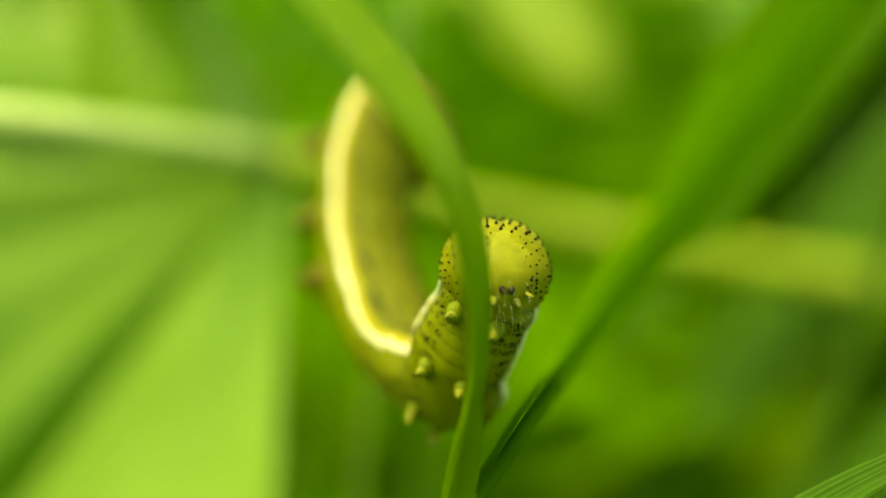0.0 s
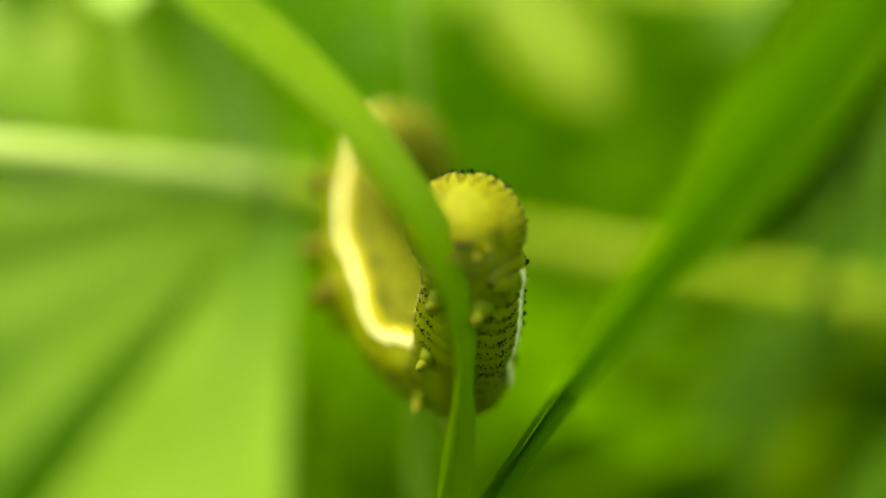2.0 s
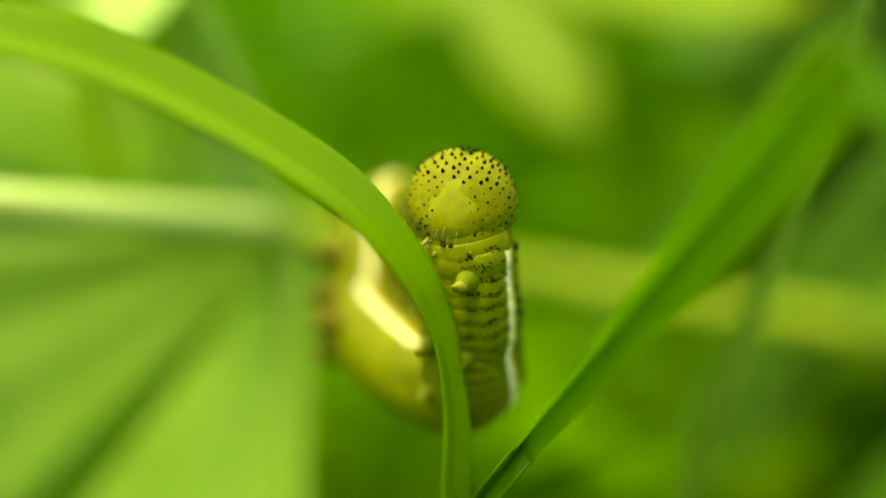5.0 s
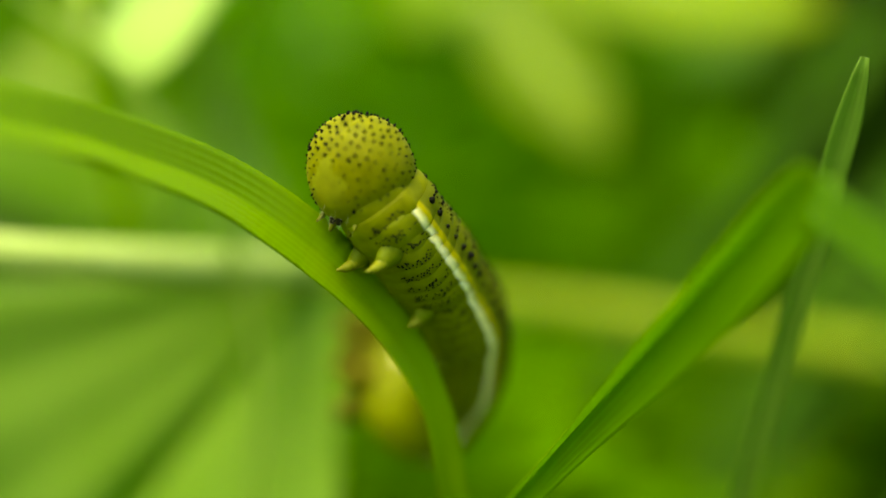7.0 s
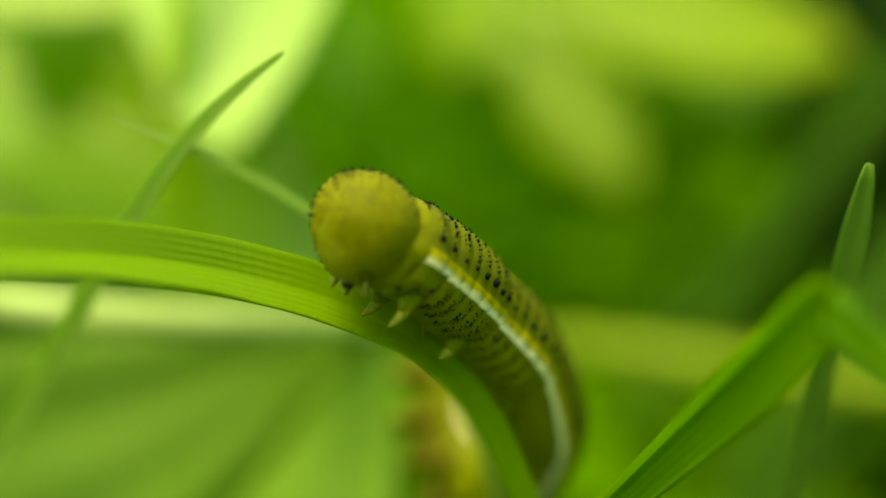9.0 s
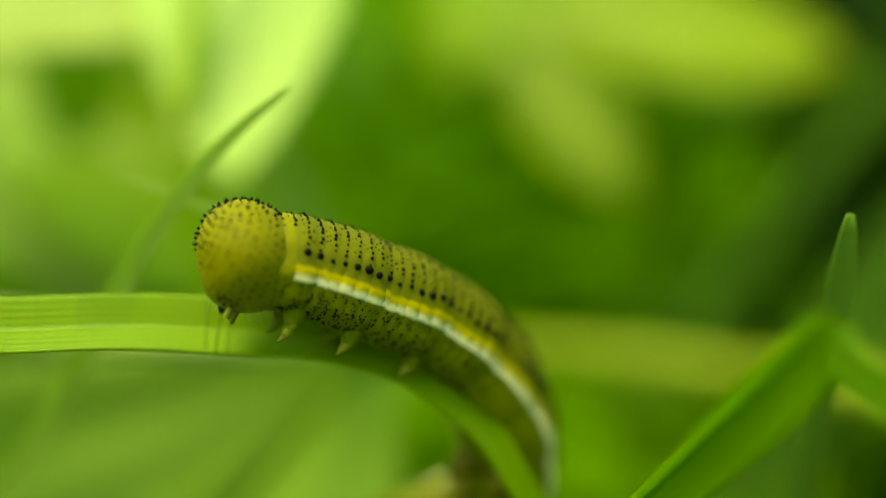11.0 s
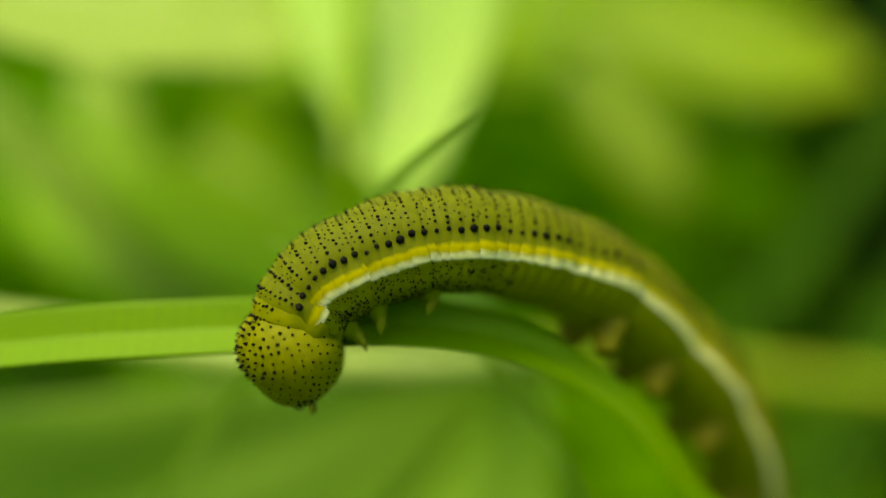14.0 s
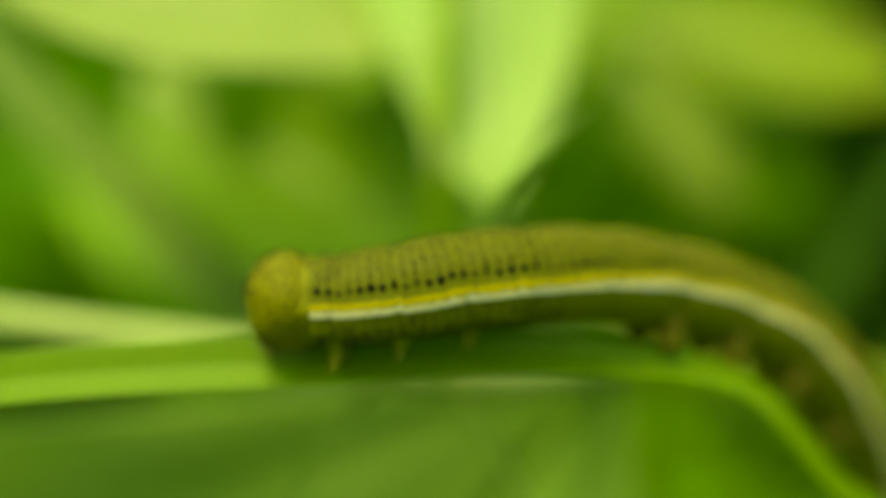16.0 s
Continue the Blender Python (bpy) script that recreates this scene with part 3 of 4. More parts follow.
part("blade", ribbon([(0, 0, 0), (0.06, 0, -2), (0, 0.1, -4.5), (-0.1, 0.3, -7), (-0.3, 0.8, -9.5), (-1.6, 2, -13), (-8, 5, -20), (-45, 9, -40)], 0.45, (0.1, -1, 0), fold=0.4, steps=80, taper=(0.12, 0.8), grow=0.1), SLIMTIP, cross_blade)
part("midrib", tube([(0, 0.08, -0.5), (0, 0.18, -4.5), (-0.1, 0.4, -7), (-0.3, 0.9, -9.5), (-1.6, 2.1, -13)], (0.03, 0.06, 0.06), sides=6), PALEGRASS, cross_blade)
tip_rows, cross_rows = [], []


def lean(rows, t, tip_at, low):
    z = (Vector(tip_at) - Vector(low)).normalized()
    x = Vector((0, 1, 0)).cross(z).normalized()
    m = Matrix((x, z.cross(x), z)).transposed().to_4x4()
    m.translation = Vector(tip_at) * MM
    rows.append((t, m))


# ---- the caterpillar ----
RINGS = 66
CM = 0.8 * MM  # measures below are for a five-millimetre body, shrunk to fit the camera's view
FIRST, LAST = 0.3, 11.0
CAT_BASE = Vector((2, 38, -6)) * MM
caterpillar = thing("caterpillar", CAT_BASE, "yellow-green caterpillar with black dots and a white side line", "caterpillar")
ring_parts, ring_rows = [], [[] for _ in range(RINGS + 1)]
rng = random.Random(3)


def ring_place(i):
    return FIRST + i * (LAST - FIRST) / (RINGS - 1)


def ring_index(s):
    return round((s - FIRST) / (LAST - FIRST) * (RINGS - 1))


def body_radius(s):
    r = np.interp(s, [0.3, 0.6, 1, 2, 3, 5, 7, 8.5, 9.5, 10.4, 11], [2.1, 2.3, 2.42, 2.54, 2.62, 2.72, 2.82, 2.75, 2.55, 2.1, 1.5])
    return r * (1 - 0.05 * max(0, math.cos(s * 2 * math.pi)) ** 6)


def cone(bm, at, direction, r0, r1, length, sides=6, bend=0.0, cuts=(0, 0.35, 0.7, 1)):
    d = direction.normalized()
    x = d.orthogonal().normalized()
    y = d.cross(x)
    rings = []
    for f in cuts:
        r = (r0 + (r1 - r0) * f) * CM
        c = at + d * (length * f * CM) + Vector((0, 0, -bend * f * f * CM))
        rings.append([bm.verts.new(c + x * (r * math.cos(2 * math.pi * k / sides)) + y * (r * math.sin(2 * math.pi * k / sides))) for k in range(sides)])
    for a, b in zip(rings, rings[1:]):
        for k in range(sides):
            bm.faces.new((a[k], a[(k + 1) % sides], b[(k + 1) % sides], b[k]))
    bm.faces.new(rings[-1])
    bm.faces.new(rings[0][::-1])


def skin_spot(s, i, a, e):
    """A place on fold i of the skin, at the angle a from the side and e (-1 to 1) along it; mm."""
    x, z = math.cos(a), math.sin(a)
    up = math.atan2(z, abs(x))
    seg = abs(math.sin(math.pi * (i + 0.5 + e / 2) / 6))
    k = body_radius(s) * (1 - 0.05 * e * e) * (0.978 + 0.03 * seg) * (1 + 0.012 * noise.noise(Vector((x * 2.5, z * 2.5, i * 0.37 + e * 0.3))))
    bulge = 1 + (0.03 + 0.045 * seg) * math.exp(-((up + 0.03) / 0.14) ** 2) - 0.025 * math.exp(-((up - 0.3) / 0.12) ** 2)
    if 0.7 < s < 3.6:
        bulge += 0.05 * math.exp(-((up + 0.6) / 0.25) ** 2)
    flat = 0.92 + 0.08 * min(1, max(0, (z + 0.8) / 0.4))
    return Vector((x * k * (0.95 + 0.03 * z) * bulge, e * 0.62, z * k * flat * bulge))


def ring_mesh(s, i):
    """One fold of the skin: a short barrel, tucked in at both ends; y is forward, z the back."""
    bm = bmesh.new()
    sides, cut = 48, 10
    rings = [[bm.verts.new(skin_spot(s, i, 2 * math.pi * n / sides, j / cut * 2 - 1) * CM) for n in range(sides)] for j in range(cut + 1)]
    for a, b in zip(rings, rings[1:]):
        for n in range(sides):
            bm.faces.new((a[n], a[(n + 1) % sides], b[(n + 1) % sides], b[n]))
    bm.faces.new(rings[0][::-1]), bm.faces.new(rings[-1])
    bmesh.ops.recalc_face_normals(bm, faces=bm.faces)
    return bm


def dots_mesh(s, i):
    """Pointed tubercles: a row over the back on each fold, larger ones over the white line, fine ones under it on the thorax."""
    bm = bmesh.new()
    thin = 1 if s < 6 else 0.85
    for side in (-1, 1):
        marks = []
        for k in range(9):
            a = 0.5 + (k + 0.5 * (i % 2)) * 0.125 + rng.uniform(-0.025, 0.025)
            if a < math.pi / 2 + 0.03 and (s > 0.75 or k > 3):
                marks.append((a, rng.uniform(-0.04, 0.04), rng.choice((0.06, 0.07, 0.08, 0.095)) * thin))
                if rng.random() < 0.9:
                    marks.append((a + rng.uniform(0.04, 0.09), rng.choice((-0.24, 0.24)) + rng.uniform(-0.03, 0.03), rng.uniform(0.042, 0.056)))
        if s > 0.75:
            big = (0.13, 0.18, 0.22, 0.19, 0.17, 0.12)[i % 6] * (1.0 if s < 6 else 0.65)
            marks.append((0.375 + rng.uniform(-0.03, 0.03), 0, big))
        if 0.6 < s < 4.4:
            for _ in range(28):
                marks.append((rng.uniform(-1.15, -0.17), rng.uniform(-0.2, 0.2), rng.uniform(0.042, 0.062)))
        for a, y, size in marks:
            d = Vector((side * math.cos(a), 0, math.sin(a)))
            at = skin_spot(s, i, a if side > 0 else math.pi - a, y / 0.62) * (CM * 0.99)
            cone(bm, at, d + Vector((0, 0.3, 0)), size * 1.05, size * 0.3, size * (1.6 if size < 0.1 else 1.2), sides=6, cuts=(0, 0.5, 1))
    return bm


def leg_base_mesh():
    """The broad soft foot of a true leg."""
    bm = bmesh.new()
    sides, rings = 16, []
    for z, r in ((0.9, 1.1), (0.4, 0.98), (0.1, 0.8), (-0.3, 0.58), (-0.7, 0.42), (-0.95, 0.32)):
        rings.append([bm.verts.new(Vector((r * 0.85 * math.cos(2 * math.pi * k / sides), 0.12 * (0.5 - z) + r * math.sin(2 * math.pi * k / sides), z)) * CM) for k in range(sides)])
    for a, b in zip(rings, rings[1:]):
        for k in range(sides):
            bm.faces.new((a[k], a[(k + 1) % sides], b[(k + 1) % sides], b[k]))
    bm.faces.new(rings[0][::-1]), bm.faces.new(rings[-1])
    bmesh.ops.recalc_face_normals(bm, faces=bm.faces)
    return bm


def leg_mesh(length, width):
    """The jointed end of a true leg, with a claw and a few hairs."""
    bm = bmesh.new()
    at, way = Vector((0, 0.1, -0.6)) * CM, Vector((0, 0.2, -1))
    for share, r0, r1, turn in ((0.42, 1.15, 0.9, 0.25), (0.36, 0.85, 0.6, 0.2), (0.3, 0.55, 0.16, 0.3)):
        way.normalize()
        cone(bm, at, way, width * r0, width * r1, length * share, sides=12)
        for _ in range(3):
            out = Vector((rng.uniform(-1, 1), rng.uniform(-0.2, 1), rng.uniform(-0.6, 0.1)))
            cone(bm, at + way * (length * share * 0.6 * CM), out, 0.008, 0.003, rng.uniform(0.25, 0.45), sides=4)
        at = at + way * (length * share * 0.92 * CM)
        way = way + Vector((0, turn, 0.0))
    bmesh.ops.recalc_face_normals(bm, faces=bm.faces)
    return bm


def proleg_mesh():
    """A soft rounded stub, hollow-footed."""
    bm = bmesh.new()
    sides, rings = 16, []
    for z, r in ((0.9, 1.3), (0.3, 1.22), (-0.4, 1.05), (-1.0, 0.82), (-1.4, 0.66), (-1.65, 0.6), (-1.8, 0.44), (-1.76, 0.2)):
        rings.append([bm.verts.new(Vector((r * math.cos(2 * math.pi * k / sides), r * 0.85 * math.sin(2 * math.pi * k / sides), z)) * CM) for k in range(sides)])
    for a, b in zip(rings, rings[1:]):
        for k in range(sides):
            bm.faces.new((a[k], a[(k + 1) % sides], b[(k + 1) % sides], b[k]))
    bm.faces.new(rings[0][::-1]), bm.faces.new(rings[-1])
    bmesh.ops.recalc_face_normals(bm, faces=bm.faces)
    return bm


HEAD_X, HEAD_Y, HEAD_Z, HEAD_BACK = 2.6, 2.2, 2.58, 0.35


def head_mesh():
    bm = bmesh.new()
    bmesh.ops.create_uvsphere(bm, u_segments=56, v_segments=40, radius=1)
    for v in bm.verts:
        x, y, z = v.co
        cleft = 0.10 * math.exp(-(x / 0.13) ** 2) * max(0, z * 0.8 + 0.2)
        cheek = 1 - 0.16 * max(0, -z) ** 1.5
        snout = 0.3 * max(0, y) * max(0, -z + 0.1)
        lump = 1 + 0.012 * noise.noise(v.co * 4)
        v.co = Vector((x * HEAD_X * cheek, y * HEAD_Y * (1 + snout) - HEAD_BACK, (z - cleft * max(0, z)) * HEAD_Z)) * (CM * lump)
    return bm


def sphere_spot(a, b):
    """Place and normal on the head: a round from +x over the front, b up."""
    d = Vector((math.cos(a) * math.cos(b), math.sin(a) * math.cos(b), math.sin(b)))
    cheek, snout = 1 - 0.16 * max(0, -d.z) ** 1.5, 0.3 * max(0, d.y) * max(0, -d.z + 0.1)
    return Vector((d.x * HEAD_X * cheek, d.y * HEAD_Y * (1 + snout) - HEAD_BACK, d.z * HEAD_Z)) * CM * 0.985, d


head = part("head", head_mesh(), FACE, caterpillar, "round yellow-green head with black dots")
bm, bh = bmesh.new(), bmesh.new()
for k in range(430):
    u = (k + 0.5) / 430
    b = math.asin(2 * u - 1) + rng.uniform(-0.03, 0.03)
    a = k * 2.39996 + rng.uniform(-0.04, 0.04)
    at, d = sphere_spot(a, b)
    if d.z < -0.62 or (d.y > 0.6 and abs(d.x) < 0.2 + 0.25 * max(0, 0.3 - d.z) and d.z < 0.35):
        if d.z < -0.3 and d.y > 0:
            cone(bh, at, d + Vector((0, 0.1, -0.5)), 0.005, 0.002, rng.uniform(0.3, 0.6), sides=4, bend=0.2)
        continue
    size = rng.uniform(0.058, 0.1) * (0.75 if d.y > 0.55 and d.z < 0.4 else 1.15 if d.z > 0.45 else 0.9)
    cone(bm, at, d + Vector((0, 0, 0.15)), size, size * 0.3, size * 1.7, sides=5, cuts=(0, 0.5, 1))
tagged(part("tubercle_band", bm, BLACK, head), "small black tubercles", kind="stuff")
tagged(part("fringe", bh, HAIR, head), "short pale hairs", kind="stuff")
for side in (-1, 1):
    bm = bmesh.new()
    for k in range(5):
        e, n = sphere_spot(math.pi / 2 - side * (0.62 + 0.13 * math.cos(k * 1.2)), -0.52 + 0.13 * math.sin(k * 1.2))
        cone(bm, e, n, 0.1, 0.05, 0.09, sides=8)
    part("eye_cluster", bm, BLACK, head, "cluster of dark eye spots")
    bm = bmesh.new()
    cone(bm, Vector((side * 0.2, 1.55, -1.6)) * CM, Vector((-side * 0.1, 0.6, -0.8)), 0.19, 0.1, 0.3, sides=10)
    part("mandible", bm, MOUTH, head, "amber mouthpart")
    bm = bmesh.new()
    cone(bm, Vector((side * 0.95, 1.3, -1.65)) * CM, Vector((side * 0.3, 0.8, -0.5)), 0.15, 0.05, 0.55, sides=8)
    part("antenna", bm, LEGS, head, "short amber feeler")
    bm = bmesh.new()
    cone(bm, Vector((side * 0.5, 1.15, -1.95)) * CM, Vector((side * 0.15, 0.7, -0.8)), 0.22, 0.07, 0.6, sides=8)
    part("palp", bm, LEGS, head, "small amber mouth feeler")

bm = bmesh.new()
grid = []
for j in range(9):
    b = -0.5 + j * 0.13
    half = 0.5 * math.sqrt(1.001 - (j / 4 - 1) ** 2)
    row = []
    for k in range(9):
        at, d = sphere_spot(math.pi / 2 + (k / 4 - 1) * half, b)
        row.append(bm.verts.new(at * 1.009 + d * (0.00003 * (1 - (k / 4 - 1) ** 2) * (1 - abs(j / 4 - 1)))))
    grid.append(row)
for a, b in zip(grid, grid[1:]):
    for k in range(8):
        bm.faces.new((a[k], a[k + 1], b[k + 1], b[k]))
part("face_plate", bm, PLATE, head, "smooth pale face plate")

LEG_AT = {1.0: 1.25, 2.0: 1.05, 3.05: 1.05}
PROLEG_AT = (6.0, 7.0, 8.0, 9.0, 10.8)
for i in range(RINGS):
    s = ring_place(i)
    ring = part("body_ring", ring_mesh(s, i), SKIN if s > 0.72 else COLLAR, caterpillar)
    tagged(part("tubercle_band", dots_mesh(s, i), BLACK, ring), "rows of black tubercles", kind="stuff")
    ring_parts.append(ring)
for s, length in LEG_AT.items():
    i = ring_index(s)
    for side in (-1, 1):
        place = pose(side * 0.9 * CM, 0, -1.6 * CM, 0, -side * 6, 0)
        foot = part("leg_base", leg_base_mesh(), LEGBASE, ring_parts[i], "soft green base of a leg")
        foot.matrix_local = place
        leg = part("leg", leg_mesh(length, 0.3), LEGS, ring_parts[i], "jointed amber leg")
        leg.matrix_local = place
for s in PROLEG_AT:
    i = ring_index(s)
    for side in (-1, 1):
        leg = part("proleg", proleg_mesh(), PROLEG, ring_parts[i], "stubby amber yellow proleg")
        r = body_radius(s)
        leg.matrix_local = pose(side * 0.36 * r * CM, 0, -0.7 * r * CM, 0, -side * 16, 0)

# the way the back faces, from head to tail (right, depth, up)
rearing = [(0, 0.3, 1), (0.3, 0.78, 0.5), (0.32, 0.78, 0.5), (0.15, 0.65, 0.75), (0.05, 0.4, 0.9), (0.6, 0.05, 0.75), (0.85, -0.2, 0.25)] + [(0.85, -0.28, 0.1)] * 5
turning = [(0.3, 0.15, 0.9), (0.55, 0.25, 0.78), (0.6, 0.3, 0.7), (0.68, 0.34, 0.58), (0.82, 0.3, 0.3), (0.9, 0.15, -0.1), (0.8, 0.3, 0.0)] + [(0.85, 0.3, 0.2)] * 5
turned = [(0.35, 0.15, 0.9), (0.64, 0.55, 0.5), (0.68, 0.6, 0.35), (0.7, 0.62, 0.22), (0.75, 0.58, 0.05), (0.78, 0.52, -0.1), (0.8, 0.35, 0.0)] + [(0.85, 0.3, 0.2)] * 5
level = [(0, -0.1, 1), (0, -0.12, 1), (0, -0.15, 1), (0, -0.15, 1), (0.05, -0.1, 1), (0.15, 0.02, 0.95), (0.3, 0.2, 0.9), (0.5, 0.34, 0.8), (0.7, 0.42, 0.6), (0.85, 0.42, 0.4), (0.9, 0.38, 0.2), (0.9, 0.3, 0)]


def body_frame(p, forward, back):
    y = Vector(forward).normalized()
    x = y.cross(Vector(back)).normalized()
    z = x.cross(y)
    m = Matrix((x, y, z)).transposed().to_4x4()
    m.translation = p - CAT_BASE
    return m


def crawl(t, backs, face, *points):
    pts = vectors(points)
    bk = [Vector(b) for b in backs]
    ring_rows[RINGS].append((t, body_frame(pts[0], face, bk[0])))
    for i in range(RINGS):
        s = ring_place(i)
        p, v = spline(pts, s)
        k = min(int(s), 10)
        b = bk[k].lerp(bk[k + 1], s - k)
        ring_rows[i].append((t, body_frame(p, -v, b) @ Matrix.Rotation(0.04 * (s % 1 - 0.5), 4, "Y")))


def motions():
    crawl(0, rearing, (0.29, -0.88, 0.38), (11.5, 34.9, -11.9), (11.0, 35.7, -13.3), (9.9, 36.8, -15.3), (9.5, 38.2, -16.4), (7.5, 39.7, -15.4), (6.3, 41.2, -13.9), (5.3, 42.7, -12.1), (4.8, 43.9, -9.6), (4.8, 44.8, -6.5), (5.7, 45.6, -4.4), (7.1, 46.0, -5.2), (7.6, 46.4, -7.3))
    crawl(0.5, rearing, (0.11, -0.96, 0.43), (11.4, 34.5, -11.4), (11.1, 35.7, -13.1), (10.0, 36.9, -15.3), (9.7, 38.4, -16.5), (7.7, 39.9, -15.3), (6.5, 41.4, -13.8), (5.6, 42.9, -12.1), (5.0, 44.1, -9.6), (5.0, 45.1, -6.5), (6.0, 45.7, -4.3), (7.3, 46.2, -5.2), (7.8, 46.5, -7.2))
    crawl(1, rearing, (0.11, -0.95, 0.43), (11.5, 33.7, -11.0), (11.3, 35.1, -12.6), (10.4, 36.6, -14.7), (10.1, 38.5, -15.7), (8.1, 40.0, -14.6), (6.8, 41.5, -13.1), (5.9, 43.0, -11.6), (5.2, 44.2, -9.1), (5.2, 45.2, -6.4), (6.1, 45.8, -4.2), (7.3, 46.3, -4.9), (8.1, 46.6, -7.0))
    crawl(1.5, rearing, (0.11, -0.95, 0.43), (11.4, 32.8, -9.4), (11.2, 34.3, -11.3), (10.4, 36.2, -13.3), (10.2, 38.5, -14.9), (8.1, 40.0, -14.1), (6.9, 41.5, -12.7), (5.8, 43.0, -11.3), (5.2, 44.2, -9.0), (5.2, 45.1, -6.3), (6.0, 45.9, -4.1), (7.2, 46.3, -4.6), (7.7, 46.7, -6.7))
    crawl(2, rearing, (0.04, -0.96, 0.43), (9.8, 32.8, -8.3), (10.0, 34.2, -10.2), (9.5, 36.2, -12.4), (9.0, 38.5, -13.8), (7.1, 40.0, -13.1), (6.1, 41.5, -11.8), (5.1, 43.0, -10.5), (4.4, 44.2, -8.9), (4.4, 45.1, -6.1), (5.1, 45.9, -3.9), (6.4, 46.3, -4.4), (7.1, 46.7, -6.3))
    crawl(2.5, rearing, (0.03, -0.96, 0.44), (9.2, 32.8, -8.2), (9.4, 34.4, -10.0), (8.9, 36.3, -11.9), (8.6, 38.4, -13.3), (6.9, 39.9, -12.7), (5.8, 41.4, -11.3), (4.8, 42.9, -10.2), (4.2, 44.1, -8.6), (4.2, 45.0, -6.1), (4.9, 45.8, -3.9), (6.2, 46.2, -4.3), (6.9, 46.6, -6.1))
    crawl(3, rearing, (0.07, -0.95, 0.44), (8.7, 33.9, -7.5), (8.8, 35.0, -9.4), (8.1, 36.6, -11.4), (8.0, 38.4, -12.7), (6.4, 39.9, -12.2), (5.5, 41.4, -11.0), (4.5, 42.9, -10.1), (4.0, 44.1, -8.4), (3.9, 45.1, -6.0), (4.7, 45.7, -3.9), (6.0, 46.2, -4.1), (6.5, 46.5, -5.9))
    crawl(3.5, rearing, (-0.06, -0.96, 0.49), (8.1, 35.3, -6.9), (8.2, 36.0, -8.8), (8.0, 37.0, -10.8), (8.1, 38.3, -12.3), (6.3, 39.8, -11.8), (5.3, 41.3, -10.8), (4.1, 42.8, -9.9), (3.6, 44.0, -8.2), (3.6, 44.9, -5.8), (4.3, 45.7, -3.7), (5.7, 46.1, -3.9), (6.3, 46.5, -5.5))
    crawl(6, turned, (-0.36, -0.84, -0.40), (2.3, 38.7, -2.0), (3.5, 39.5, -4.4), (4.2, 41.4, -6.5), (4.6, 43.6, -8.7), (3.6, 46.1, -10.6), (2.1, 48.3, -10.9), (1.0, 50.0, -9.7), (1.0, 51.2, -8.6), (1.0, 51.3, -7.1), (1.3, 51.6, -5.6), (1.7, 51.8, -4.5), (2.2, 52.0, -3.8))
    crawl(6.5, turned, (-0.71, -0.59, -0.40), (0.2, 39.1, -1.0), (2.0, 39.8, -3.2), (3.4, 41.7, -4.7), (4.3, 43.9, -6.9), (4.0, 46.5, -9.3), (2.6, 48.6, -10.9), (1.1, 50.4, -10.0), (1.0, 51.5, -8.7), (1.0, 51.8, -7.3), (1.4, 52.0, -5.9), (1.8, 52.1, -4.8), (2.2, 52.3, -4.1))
    crawl(7, turned, (-0.61, -0.69, -0.39), (-0.4, 38.7, -0.5), (1.2, 39.6, -2.5), (2.5, 41.5, -4.4), (3.5, 43.7, -6.5), (3.3, 46.3, -9.1), (2.0, 48.4, -11.0), (0.7, 50.2, -10.2), (0.6, 51.3, -9.0), (0.7, 51.6, -7.5), (0.9, 51.8, -6.0), (1.2, 51.9, -4.8), (1.7, 52.1, -4.0))
    crawl(7.5, turned, (-0.56, -0.74, -0.40), (-0.8, 37.2, -0.1), (0.8, 38.3, -2.2), (2.2, 40.6, -4.1), (3.1, 43.0, -6.4), (2.9, 45.6, -9.0), (1.6, 47.7, -10.9), (0.3, 49.4, -10.4), (0.0, 50.6, -9.3), (-0.1, 50.9, -7.8), (0.2, 51.0, -6.3), (0.7, 51.2, -4.9), (1.1, 51.4, -4.2))
    crawl(8, turning, (-0.75, -0.45, -0.50), (-2.5, 36.8, 0.8), (-0.4, 37.5, -0.4), (1.3, 39.0, -2.4), (3.3, 41.1, -4.9), (4.0, 44.3, -8.0), (2.7, 47.0, -10.7), (1.4, 48.9, -10.4), (1.0, 50.2, -9.3), (0.9, 50.6, -7.6), (1.0, 50.8, -6.0), (1.4, 51.1, -4.7), (1.9, 51.1, -3.9))
    crawl(8.5, turning, (-0.61, -0.59, -0.50), (-3.2, 33.8, 0.3), (-1.2, 35.2, -0.7), (0.6, 37.4, -2.4), (2.7, 39.9, -4.8), (4.0, 43.0, -8.2), (2.9, 45.8, -11.0), (1.6, 47.8, -11.1), (0.8, 49.0, -9.9), (0.3, 49.4, -8.3), (0.3, 49.7, -6.6), (0.7, 49.9, -5.3), (1.1, 50.0, -4.5))
    crawl(9, turning, (-0.65, -0.55, -0.50), (-2.8, 32.5, 0.6), (-0.8, 33.8, -0.4), (1.0, 36.2, -2.1), (3.1, 38.8, -4.6), (4.2, 42.0, -8.1), (3.1, 44.7, -10.8), (1.7, 46.6, -11.0), (1.0, 47.9, -9.8), (0.5, 48.3, -8.4), (0.4, 48.6, -6.6), (0.7, 48.8, -5.2), (1.2, 48.9, -4.3))
    crawl(9.5, turning, (-0.80, -0.35, -0.45), (-3.3, 33.0, 0.9), (-1.5, 34.0, 0.1), (0.3, 35.9, -1.3), (2.6, 38.5, -3.5), (4.7, 41.6, -6.5), (5.0, 44.4, -10.0), (3.8, 46.3, -12.4), (2.8, 47.5, -12.2), (1.8, 48.0, -10.6), (1.4, 48.2, -8.7), (1.4, 48.5, -7.1), (1.7, 48.6, -5.6))
